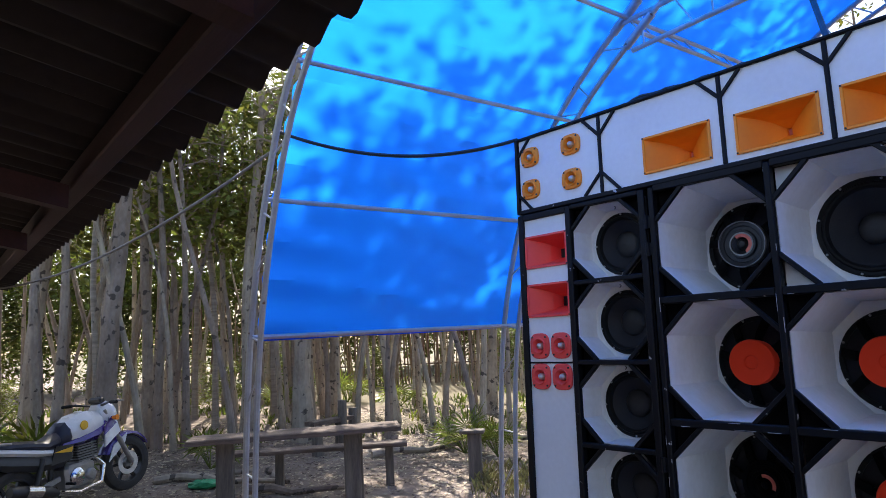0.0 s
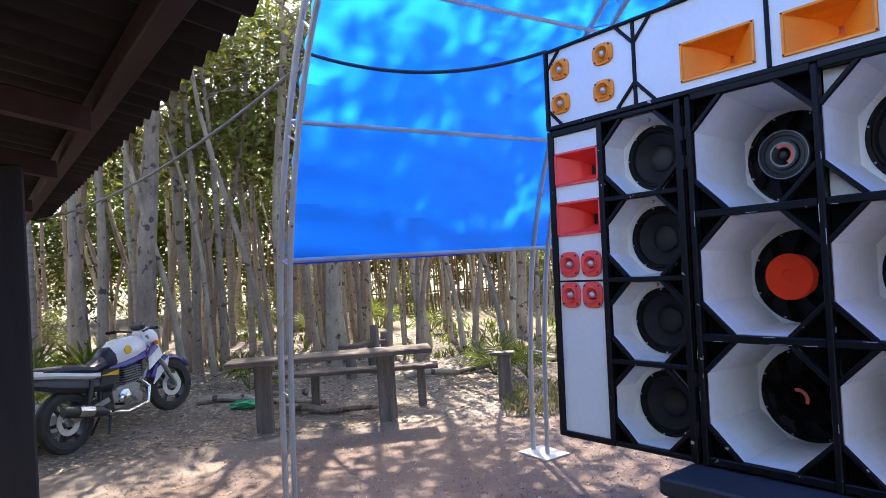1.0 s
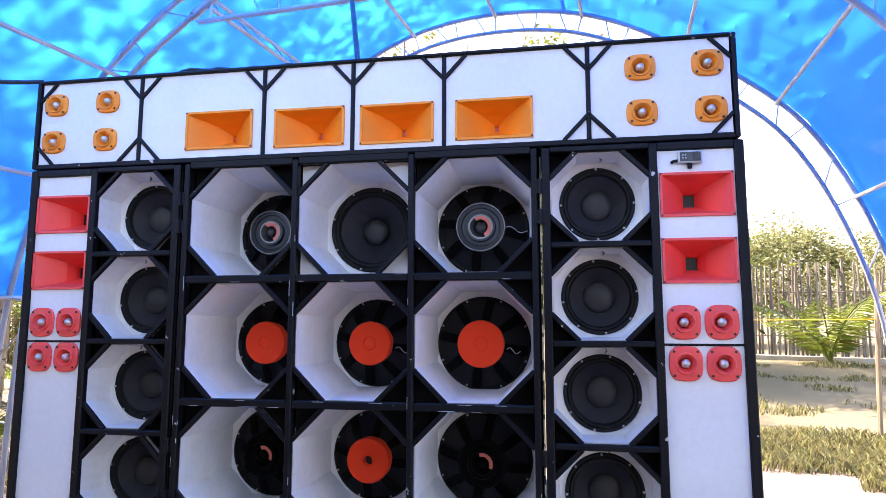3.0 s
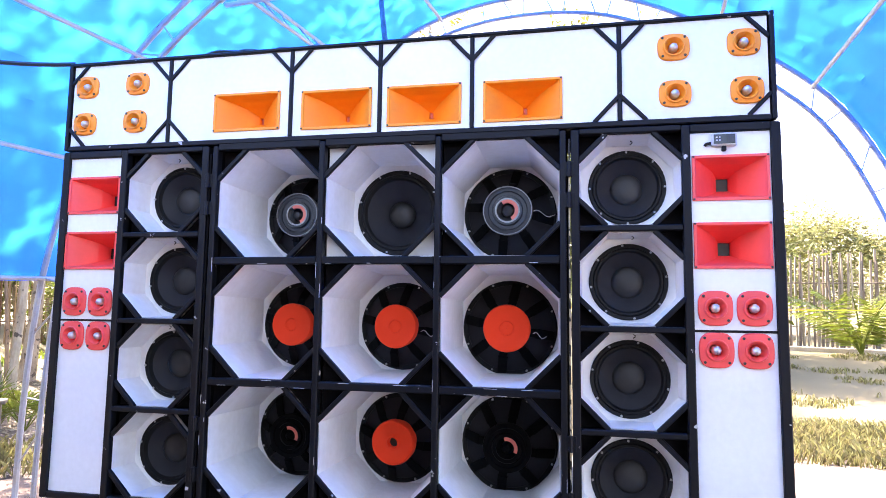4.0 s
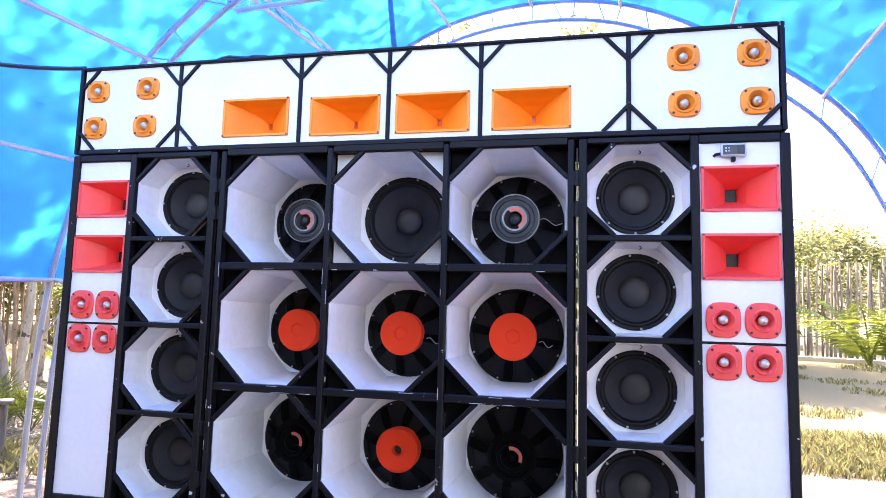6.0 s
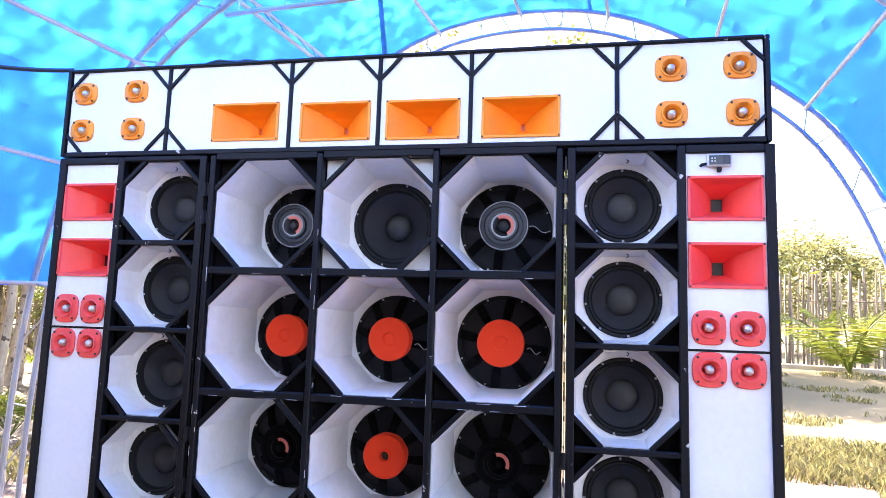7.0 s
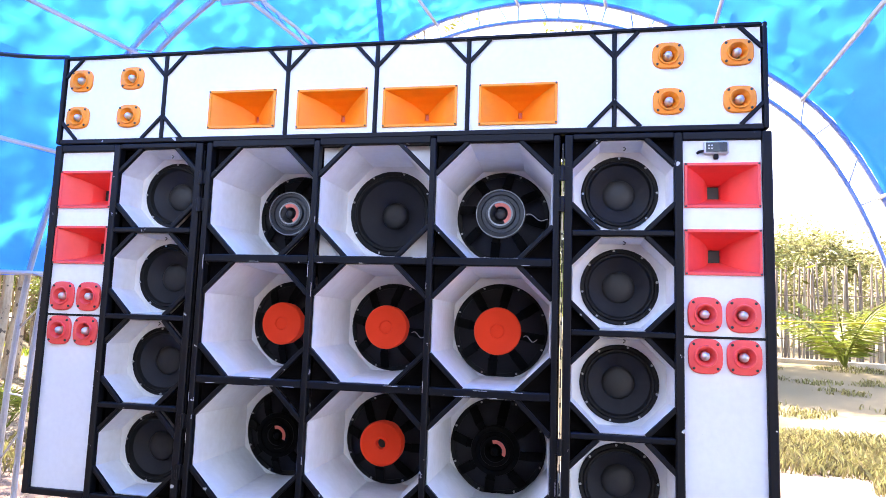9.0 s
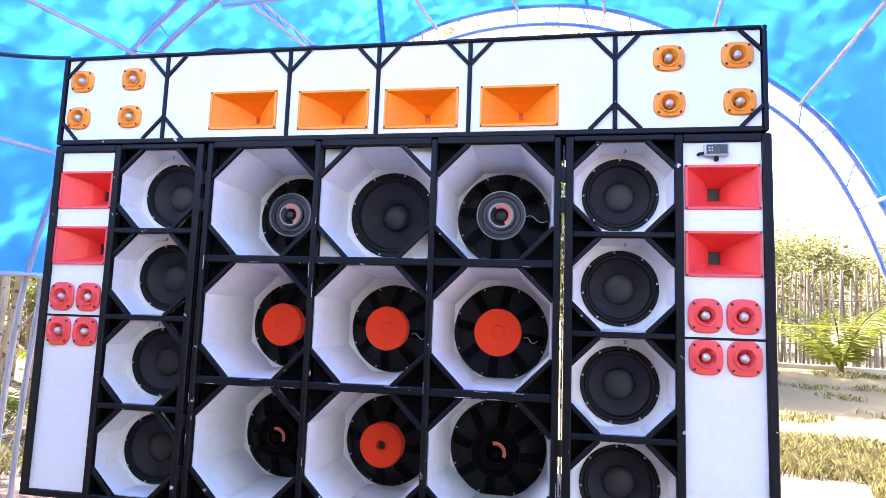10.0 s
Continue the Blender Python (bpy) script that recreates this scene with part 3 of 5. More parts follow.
def centre_cabinet():
    cols, rows = (-0.788, -0.257, 0.280, 0.811), (0.668, 1.208, 1.755, 2.290)
    o = Vector((0, 0, Z_LOW))
    cab = thing("speaker_cabinet", LEAN @ Matrix.Translation(o), "wide black speaker cabinet with nine white octagonal mouths and woofers", "speaker cabinet", "cabinets of the speaker wall")
    back = Matrix.Translation(-o)
    kinds = {(2, 0): "magnet", (2, 1): "cone", (2, 2): "magnet", (1, 0): "disc", (1, 1): "disc", (1, 2): "disc", (0, 0): "arc", (0, 1): "hub", (0, 2): "arc"}
    carcass(cab, back, cols[0] - 0.014, cols[3] + 0.014, Z_LOW, Z_MID - 0.004, 0.75)
    for i in range(3):
        for j in range(3):
            cell(cab, back, cols[i] + 0.012, cols[i + 1] - 0.012, rows[j] + 0.014, rows[j + 1] - 0.014, 0.140, 0.32 if (j, i) == (2, 1) else 0.44, 0.024, 0.211 if (j, i) == (2, 1) else 0.227 if i == 2 else 0.216, kinds[(j, i)], FLARE if (j, i) == (2, 1) else CORNER, -0.018 if j < 2 else -0.006)
    for x in cols:
        upright(cab, back, x, Z_LOW, Z_MID - 0.005, 0.026)
    for z in rows:
        for i in range(3):
            level(cab, back, cols[i] + 0.013, cols[i + 1] - 0.013, z, 0.034, y0=-0.012)
    # bare streaks where the black paint has rubbed off the bars
    streaks = random.Random(11)
    for _ in range(30):
        ln, e = streaks.uniform(0.02, 0.09), streaks.choice((-1, 1))
        if streaks.random() < 0.6:
            x, z = streaks.uniform(cols[0] + 0.02, cols[3] - 0.11), streaks.choice(rows[1:3]) + e * 0.0135
            g = Geo().box(x, x + ln, -0.0135, -0.010, z - 0.0010, z + 0.0010, 0.0004)
        else:
            x, z = streaks.choice(cols) + e * 0.010, streaks.uniform(Z_LOW + 0.1, 2.1)
            g = Geo().box(x - 0.0010, x + 0.0010, -0.0175, -0.014, z, z + ln, 0.0006)
        part("paint_scratch", g, GREYPLASTIC, cab, "pale bare streak in the black paint", m=back)
    # loose driver leads
    for (cx, cz, ln) in ((0.549, 2.015, 0.10), (0.549, 1.44, 0.06), (0.014, 1.44, 0.06)):
        pts = [(cx + 0.115 + ln * k / 8, 0.345 + 0.05 * k / 8, cz + 0.010 * math.sin(k * 0.9) - 0.02 * k / 8) for k in range(9)]
        part("speaker_lead", Geo().tube(pts, 0.0020, 6), GREYPLASTIC, cab, "pale loose speaker lead", True, back)
    return cab


def wing(side):
    """Outer cabinet: a column of four woofers and a white strip with two red horns and four red tweeters."""
    s = -1 if side == "l" else 1
    x_in, x_mid, x_out = (-0.840, -1.275, -1.618) if s < 0 else (0.860, 1.296, 1.648)
    seam_x = (x_in + s * -0.0235)
    rows = (0.660, 1.067, 1.474, 1.881, 2.286)
    o = Vector((s * 1.25, 0, Z_LOW))
    cab = thing("speaker_cabinet", LEAN @ Matrix.Translation(o), "tall black side cabinet with four woofers, red horns and red tweeters", "speaker cabinet", "cabinets of the speaker wall")
    back = Matrix.Translation(-o)
    a, b = sorted((x_in, x_mid))
    lo, hi = sorted((x_in - s * 0.016, x_out))
    carcass(cab, back, lo, hi, Z_LOW, Z_MID - 0.004, 0.60)
    for j in range(4):
        cell(cab, back, a + 0.012, b - 0.012, rows[j] + 0.011, rows[j + 1] - 0.011, 0.113, 0.150, 0.014, 0.163, "cone", dz=-0.006)
    for j in range(4):
        hx = (a + b) / 2 + 0.012
        hk = [(hx + 0.008 * math.sin(k * 1.1), 0.085, rows[j + 1] - 0.022 - 0.005 * k) for k in range(4)]
        part("hook", Geo().tube([(hx, 0.085, rows[j + 1] - 0.014)] + hk, 0.0022, 6), DRILL, cab, "small dark wire hook", True, back)
    for x, w in ((x_in, 0.034), (x_mid, 0.032), (x_out - s * 0.018, 0.036)):
        upright(cab, back, x, Z_LOW, Z_MID - 0.005, w)
    for z in rows:
        level(cab, back, a + 0.016, b - 0.016, z, 0.024)
    p, q = sorted((x_mid + s * 0.016, x_out - s * 0.036))
    xc = (p + q) / 2
    cuts = [(xc - 0.132, xc + 0.132, z - 0.080, z + 0.080) for z in (2.078, 1.808)]
    cuts += [(xc + dx - 0.036, xc + dx + 0.036, z - 0.036, z + 0.036) for dx in (-0.071, 0.071) for z in (1.562, 1.400)]
    for z0, z1 in ((Z_LOW + 0.030, 1.468), (1.478, 2.262)):
        part("front_board", holed(p + 0.001, q - 0.001, 0.0, 0.018, z0, z1, [c for c in cuts if z0 < c[2] < z1]), WHITE, cab, "white painted front board", m=back)
    level(cab, back, p, q, Z_LOW + 0.014, 0.030)
    level(cab, back, p, q, 2.280, 0.034)
    part("joint_strip", Geo().box(p, q, -0.004, 0.018, 1.4685, 1.4775, 0.001), BLACK, cab, m=back)
    xc = (p + q) / 2
    for z in (2.078, 1.808):
        horn(cab, 0.288, 0.184, RED, back @ Matrix.Translation((xc, -0.001, z)), False)
    for dx in (-0.071, 0.071):
        for z in (1.562, 1.400):
            tweeter(cab, 0.128, 0.136, RED, back @ Matrix.Translation((xc + dx, -0.001, z)))
    for z in (2.13, 2.00, 1.02, 0.80):
        hg = Geo().tube([(0, 0, -0.032), (0, 0, 0.032)], 0.0095, 10)
        hg.box(-0.022, 0.022, 0.002, 0.008, -0.030, 0.030, 0.001)
        part("hinge", hg, BLACK, cab, "black strap hinge", True, back @ Matrix.Translation((seam_x, -0.020, z)))
    part("edge_strip", Geo().box(seam_x - 0.0035, seam_x + 0.0035, -0.006, 0.03, Z_LOW + 0.05, 2.26, 0.001), BRASS if s > 0 else CORNER, cab, "chipped bare wooden edge", m=back)
    return cab


def top_cabinet():
    x0, x1 = -1.620, 1.638
    o = Vector((0, 0, Z_MID))
    cab = thing("speaker_cabinet", LEAN @ Matrix.Translation(o), "long white cabinet with orange horns and tweeters, topmost", "speaker cabinet", "cabinets of the speaker wall")
    back = Matrix.Translation(-o)
    z0, z1 = Z_MID + 0.004, Z_TOP
    carcass(cab, back, x0, x1, z0, z1, 0.42)
    divs = (-1.055, -0.423, 0.0055, 0.4235, 1.044)
    edges = (x0 + 0.012,) + divs + (x1 - 0.012,)
    horns = ((-0.645, 2.456), (-0.201, 2.446), (0.209, 2.442), (0.642, 2.440))
    tweets = ((-1.517, 2.625), (-1.235, 2.628), (-1.519, 2.438), (-1.238, 2.439), (1.259, 2.626), (1.527, 2.628), (1.261, 2.430), (1.534, 2.430))
    cuts = [(x - 0.158, x + 0.158, z - 0.080, z + 0.080) for x, z in horns] + [(x - 0.034, x + 0.034, z - 0.034, z + 0.034) for x, z in tweets]
    for i in range(6):
        a, b = edges[i] + 0.010, edges[i + 1] - 0.010
        part("front_board", holed(a, b, 0.0, 0.018, z0 + 0.022, z1 - 0.016, [c for c in cuts if a < c[0] < b]), WHITE, cab, "white painted front board", m=back)
    for x in (x0 + 0.007, x1 - 0.007):
        upright(cab, back, x, z0, z1, 0.018)
    for x in divs:
        upright(cab, back, x, z0 + 0.022, z1 - 0.014, 0.018, y0=-0.010)
    level(cab, back, x0 + 0.018, x1 - 0.018, z1 - 0.007, 0.016)
    level(cab, back, x0 + 0.018, x1 - 0.018, z0 + 0.010, 0.024)
    d = 0.105
    for x, tops, bottoms in ((divs[0], 1, 1), (divs[1], 1, 0), (divs[2], 1, 0), (divs[3], 1, 0), (divs[4], 1, 1)):
        for s in (-1, 1):
            if tops:
                part("corner_brace", Geo().bar((x + s * d * 0.92, -0.004, z1 - 0.014), (x, -0.004, z1 - 0.014 - d), 0.017, 0.012), BLACK, cab, m=back)
            if bottoms:
                part("corner_brace", Geo().bar((x + s * d, -0.004, z0 + 0.022), (x, -0.004, z0 + 0.022 + d * 1.05), 0.017, 0.012), BLACK, cab, m=back)
    for x, s in ((x0 + 0.016, 1), (x1 - 0.016, -1)):
        part("corner_brace", Geo().bar((x + s * 0.085, -0.004, z1 - 0.014), (x, -0.004, z1 - 0.105), 0.017, 0.012), BLACK, cab, m=back)
        part("corner_brace", Geo().bar((x + s * 0.085, -0.004, z0 + 0.022), (x, -0.004, z0 + 0.11), 0.017, 0.012), BLACK, cab, m=back)
    for x, z in horns:
        horn(cab, 0.338, 0.184, ORANGE, back @ Matrix.Translation((x, -0.001, z)), True)
    for x, z in tweets:
        tweeter(cab, 0.126, 0.112, ORANGE, back @ Matrix.Translation((x, -0.001, z)))
    # cable lying along the top edge
    pts = [(-0.95 + 0.045 * k, 0.03 + 0.012 * math.sin(k * 1.7), z1 + 0.010 + 0.012 * max(0, math.sin(k * 0.42))) for k in range(16)]
    part("loose_cable", Geo().tube(pts, 0.008, 6), CABLE, cab, "black cable on the top edge", True, back)
    return cab


centre_cabinet()
wing("l")
wing("r")
top_cabinet()


def voltage_display():
    d = thing("display_unit", LEAN @ Matrix.Translation((1.439, -0.001, 2.229)), "small pale grey control unit with dark keypad screen", "display unit")
    part("case", Geo().box(-0.047, 0.047, -0.022, 0.001, -0.026, 0.026, 0.004), GREYPLASTIC, d)
    part("screen", Geo().box(-0.040, 0.040, -0.0245, -0.022, -0.019, 0.019, 0.001), LCD, d, "dark keypad screen")
    for k in range(4):
        part("button", Geo().box(-0.032 + 0.011 * (k % 2) , -0.026 + 0.011 * (k % 2), -0.0265, -0.0245, -0.008 + 0.012 * (k // 2), -0.003 + 0.012 * (k // 2), 0.0005), GREYPLASTIC, d)
    part("indicator_panel", Geo().box(0.012, 0.034, -0.0262, -0.0245, -0.014, 0.014, 0.0005), MAGNET, d)
    part("bracket", Geo().box(-0.008, 0.008, -0.018, 0.001, -0.046, -0.026, 0.002), BLACK, d)
    part("connector", Geo().tube([(-0.047, -0.008, -0.012), (-0.066, -0.010, -0.016), (-0.072, -0.006, -0.022)], 0.006, 7), BLACK, d, smooth=True)


voltage_display()


def trailer():
    """The low black trailer under the wall, with a cloth-covered deck that stands out in front of it."""
    t = thing("trailer", LEAN @ Matrix.Translation((0, 0.3, 0)), "low black trailer carrying the speaker wall", "trailer")
    back = Matrix.Translation((0, -0.3, 0))
    part("deck", Geo().box(-0.86, 1.45, -0.28, 1.30, 0.565, 0.640, 0.01), CLOTHBLACK, t, "black cloth-covered deck", m=back)
    part("skirt", Geo().box(-0.84, 1.43, -0.26, -0.20, 0.20, 0.563, 0.01), CLOTHBLACK, t, m=back)
    for y in (0.02, 0.5):
        part("chassis_beam", Geo().box(-0.80, 1.40, y, y + 0.06, 0.50, 0.562, 0.005), BLACK, t, m=back)
    for s in (-1, 1):
        w = part("wheel", Geo().lathe([(0.14, -0.07), (0.25, -0.08), (0.275, -0.05), (0.275, 0.05), (0.25, 0.08), (0.14, 0.07)], 28, "x"), TYRE, t, smooth=True, m=(LEAN @ Matrix.Translation((0, 0.3, 0))).inverted() @ Matrix.Translation((s * 0.70, 0.60, 0.273)))
        part("rim", Geo().lathe([(0.14, -0.05), (0.10, -0.02), (0.04, -0.03), (0.002, -0.04)], 24, "x").lathe([(0.14, 0.05), (0.10, 0.02), (0.04, 0.03), (0.002, 0.04)], 24, "x"), ALU, w, smooth=True)


trailer()

# ---- tent ----
AX = Vector((0.0922, 0.9957, 0))     # along the tunnel
RX = Vector((0.9957, -0.0922, 0))    # across it
UC = 0.10
S_NEAR, S_MID, S_FAR = -1.25, 0.89, 2.99
PROFILE = ((3.25, 0.0), (3.20, 0.85), (3.08, 1.70), (2.83, 2.45), (2.50, 3.04), (2.10, 3.43), (1.62, 3.76), (1.18, 4.02), (0.78, 4.18), (0.38, 4.26), (0.0, 4.28))


def arch_curve(offset=0.0, per=4):
    """Half profile, foot to ridge, mirrored; offset moves it inwards."""
    half = [Vector((-v, z)) for v, z in PROFILE]
    full = half + [Vector((-p.x, p.y)) for p in reversed(half[:-1])]
    out = []
    for i in range(len(full) - 1):
        p0, p1, p2, p3 = full[max(i - 1, 0)], full[i], full[i + 1], full[min(i + 2, len(full) - 1)]
        for k in range(per):
            t = k / per
            out.append(0.5 * (2 * p1 + (p2 - p0) * t + (2 * p0 - 5 * p1 + 4 * p2 - p3) * t * t + (3 * p1 - p0 - 3 * p2 + p3) * t ** 3))
    out.append(full[-1])
    if offset:
        res = []
        for i, p in enumerate(out):
            d = (out[min(i + 1, len(out) - 1)] - out[max(i - 1, 0)]).normalized()
            res.append(p + Vector((d.y, -d.x)) * offset)
        out = res
    return out


OUTER, INNER = arch_curve(), arch_curve(0.17)


def tent_at(u, z, s):
    p = RX * (u + UC) + AX * s
    return Vector((p.x, p.y, z))


def tent_arch(s, tie):
    foot = tent_at(0, 0, s)
    a = thing("tent_arch", Matrix.Translation(foot), "galvanised steel truss arch of the tent" + (" with a tie across" if tie else ""), "tent frame", "arches of the tent")
    back = Matrix.Translation(-foot)
    part("outer_tube", Geo().tube([tent_at(p.x, max(p.y, 0.015), s) for p in OUTER], 0.021, 8), TUBE, a, smooth=True, m=back)
    part("inner_tube", Geo().tube([tent_at(p.x, max(p.y, 0.015), s) for p in INNER], 0.019, 8), TUBE, a, smooth=True, m=back)
    for i in range(2, len(OUTER) - 2, 2):
        q, w = OUTER[i], INNER[i + (1 if (i // 2) % 2 else 0)]
        part("lacing_rod", Geo().tube([tent_at(q.x, q.y, s), tent_at(w.x, w.y, s)], 0.0065, 6), TUBE, a, smooth=True, m=back)
    for i in (24, len(OUTER) - 25):
        for c, r in ((OUTER, 0.032), (INNER, 0.029)):
            part("sleeve", Geo().tube([tent_at(c[i - 1].x, c[i - 1].y, s), tent_at(c[i].x, c[i].y, s), tent_at(c[i + 1].x, c[i + 1].y, s)], r, 10), TUBE, a, smooth=True, m=back)
    for sg in (-1, 1):
        u = sg * 3.12
        pl = Geo().box(-0.17, 0.17, -0.13, 0.13, 0.0, 0.014, 0.003)
        part("base_plate", pl, TUBE, a, "steel base plate on the earth", m=back @ Matrix.Translation(tent_at(u, 0.0, s)) @ pose(0, 0, 0, 0, 0, -5.3))
    if tie:
        for z in (3.72, 3.50):
            part("tie_tube", Geo().tube([tent_at(-1.66 + (3.72 - z) * 0.3, z, s), tent_at(1.66 - (3.72 - z) * 0.3, z, s)], 0.018, 8), TUBE, a, smooth=True, m=back)
        for k in range(13):
            u = -1.5 + 0.25 * k
            part("tie_rod", Geo().tube([tent_at(u, 3.72, s), tent_at(u + (0.12 if k % 2 else 0), 3.50, s)], 0.0065, 6), TUBE, a, smooth=True, m=back)
    return a


for s, tie in ((S_NEAR, False), (S_MID, True), (S_FAR, False)):
    tent_arch(s, tie)

PURLINS = (8, 12, 18, 24, 32, 40)
N_ARCH = len(OUTER)
for i in PURLINS + tuple(N_ARCH - 1 - k for k in PURLINS[:-1]):
    p = OUTER[i].lerp(OUTER[i + 1], 0.5) if i == 12 else OUTER[i] * 1.0
    d = (OUTER[i + 1] - OUTER[i - 1]).normalized()
    inward = Vector((d.y, -d.x))
    for s0, s1 in ((S_NEAR, S_MID), (S_MID, S_FAR)):
        a = p + inward * 0.026
        mid = tent_at(a.x, a.y, (s0 + s1) / 2)
        t = thing("tent_purlin", Matrix.Translation(mid), "galvanised tube running between the tent arches", "tent frame", "purlins of the tent")
        back = Matrix.Translation(-mid)
        part("tube", Geo().tube([tent_at(a.x, a.y, s0), mid, tent_at(a.x, a.y, s1)], 0.016, 8), TUBE, t, smooth=True, m=back)
        if i == 24 and s0 == S_MID:
            b = p + inward * 0.20
            part("lower_tube", Geo().tube([tent_at(b.x, b.y, s0), tent_at(b.x, b.y, s1)], 0.016, 8), TUBE, t, smooth=True, m=back)
            for k in range(8):
                s = s0 + (s1 - s0) * (k + 0.5) / 8
                part("lacing_rod", Geo().tube([tent_at(a.x, a.y, s), tent_at(b.x, b.y, s + (0.12 if k % 2 else 0))], 0.006, 6), TUBE, t, smooth=True, m=back)


def tarpaulin():
    """Blue sheets over the arches, slack between them and creased near the front edge, with a lapped seam and hems."""
    i0, i1 = 8, N_ARCH - 9
    ns = 72
    prof = []
    for i in range(i0, i1):
        prof += [OUTER[i], (OUTER[i] + OUTER[i + 1]) / 2]
    prof.append(OUTER[i1])
    prof = [prof[0] + Vector((-0.01, -0.03))] + prof + [prof[-1] + Vector((0.01, -0.03))]

    def skin(j, s, lift=0.0):
        bay = abs(math.sin(math.pi * (s - S_MID) / (S_MID - S_NEAR)))
        a = int(j)
        p = prof[a].lerp(prof[min(a + 1, len(prof) - 1)], j - a)
        q = prof[min(a + 1, len(prof) - 1)] - prof[max(a - 1, 0)]
        q.normalize()
        n2 = Vector((-q.y, q.x))
        slack = -0.045 * bay * (0.6 + 0.5 * noise.noise((j * 0.16, s * 0.8, 1.1)))
        crease = 0.024 * noise.noise((j * 0.55 + s * 1.6, s * 1.1, 4.0)) + 0.017 * noise.noise((j * 1.5 + s * 3, s * 2.5, 7.0))
        pull = 0.030 * math.exp(-(s - S_NEAR - 0.06) * 2.2) * math.sin(j * 2.3 + s * 2.0)
        h = max(0.030 + slack + crease * (0.4 + bay) + pull, -0.004) + lift
        c = p + n2 * h
        return tent_at(c.x, c.y, s)
    last = len(prof) - 1
    seam = last * 0.60
    run = [S_NEAR + 0.06 + (S_FAR - S_NEAR) * k / ns for k in range(ns + 1)]
    t = thing("tarpaulin", Matrix.Translation(tent_at(0, 0, S_MID)), "bright blue plastic tarpaulin stretched over the tent arches", "tarpaulin")
    back = Matrix.Translation(-tent_at(0, 0, S_MID))
    cuts = [0.5 * k for k in range(int(seam * 2) + 1)]
    part("sheet", Geo().loft([[skin(j, s) for j in cuts] for s in run], close=False), TARP, t, "blue sheet with creases", True, back)
    more = [cuts[-1] - 0.9 + 0.5 * k for k in range(int((last - cuts[-1] + 0.9) * 2))] + [last]
    part("sheet", Geo().loft([[skin(j, s, 0.012) for j in more] for s in run], close=False), TARP, t, "blue sheet lapped over the other", True, back)
    for j in (0.35, last - 0.35):
        part("hem", Geo().tube([skin(j, s, -0.004) for s in run], 0.010, 6), TARP, t, "rolled blue hem", True, back)
    return t


tarpaulin()


def hanging(name, p, q, sag, r, material, label, category, n=20):
    p, q = Vector(p), Vector(q)
    pts = [p.lerp(q, k / n) + Vector((0, 0, -sag * 4 * (k / n) * (1 - k / n))) for k in range(n + 1)]
    return single(name, Geo().tube(pts, r, 6), material, label, category, smooth=True)


hanging("power_cable", tent_at(-2.66, 2.93, S_NEAR), (-1.63, 0.03, 2.765), 0.13, 0.011, CABLE, "black cable slung from the tent arch to the wall", "cable")
hanging("hanging_cable", tent_at(-0.52, 3.72, S_MID), (0.0, 0.10, Z_TOP + 0.008), 0.0, 0.013, CABLE, "black cable from the tent frame down to the wall", "cable")
hanging("wire_rope", tent_at(-2.72, 2.80, S_NEAR), (-7.2, -1.78, 2.36), 0.16, 0.010, ROPE, "grey wire from the tent arch to the shed roof", "wire")


# ---- shed that the camera stands in ----
def shed():
    eave_y, eave_z, slope = -1.87, 2.42, 0.20
    sway = Matrix.Translation((-2.3, -1.88, 0)) @ pose(0, 0, 0, 0, 0, -2.6) @ Matrix.Translation((2.3, 1.88, 0))
    g = Geo()
    # roof past x 0.3 and far back is unseen, added to block light
    x0, x1, y1 = -8.0, 3.40, -8.0
    nx = int((x1 - x0) / 0.03)
    top, low = [], []
    for k in range(nx + 1):
        x = x0 + (x1 - x0) * k / nx
        w = 0.022 * math.sin(2 * math.pi * x / 0.177)
        top.append([(x, y, eave_z + w + (eave_y - y) * slope) for y in (eave_y, eave_y - 2.0, eave_y - 4.0, y1)])
        low.append([(x, y, z + 0.007) for x, y, z in top[-1]])
    g.loft([a + b[::-1] for a, b in zip(top, low)])
    single("ceiling", g, SHEET, "corrugated fibre-cement roof sheets in shade-darkened brown, partly added out of view", "roof", kind="structure", smooth=True, m=sway)

    def under(y):
        return eave_z - 0.024 + (eave_y - y) * slope
    for y in (-2.12, -3.6, -5.2, -7.4):
        part_y = Geo().box(x0, x1, y - 0.04, y + 0.04, under(y) - 0.10, under(y) - 0.006, 0.006)
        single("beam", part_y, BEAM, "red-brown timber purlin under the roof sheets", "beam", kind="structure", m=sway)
    for x in (-7.1, -5.45, -3.55, -2.22, -0.3):
        g = Geo()
        w, h = 0.036, 0.10
        rings = []
        for y in (-2.17, -7.8):
            z = under(y) - 0.104
            rings.append([(x - w, y, z - h), (x + w, y, z - h), (x + w, y, z), (x - w, y, z)])
        g.loft(rings)
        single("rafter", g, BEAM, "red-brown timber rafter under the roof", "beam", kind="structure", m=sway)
    for x, y in ((-3.50, -2.45), (-3.50, -7.8), (-7.6, -7.8), (0.1, -7.8)):
        single("post", Geo().box(x - 0.11, x + 0.11, y - 0.11, y + 0.11, 0.0, under(y) - 0.206, 0.012), POST, "dark stained square timber post under the roof", "post", kind="structure", m=sway)
    # unseen wall, added to keep light out of the shed from behind
    single("wall_south", Geo().box(x0, x1, -8.15, -8.02, 0.0, 3.5), PLASTER, "unseen weathered plaster back wall added to darken the shed", "wall", kind="structure", m=sway)


shed()


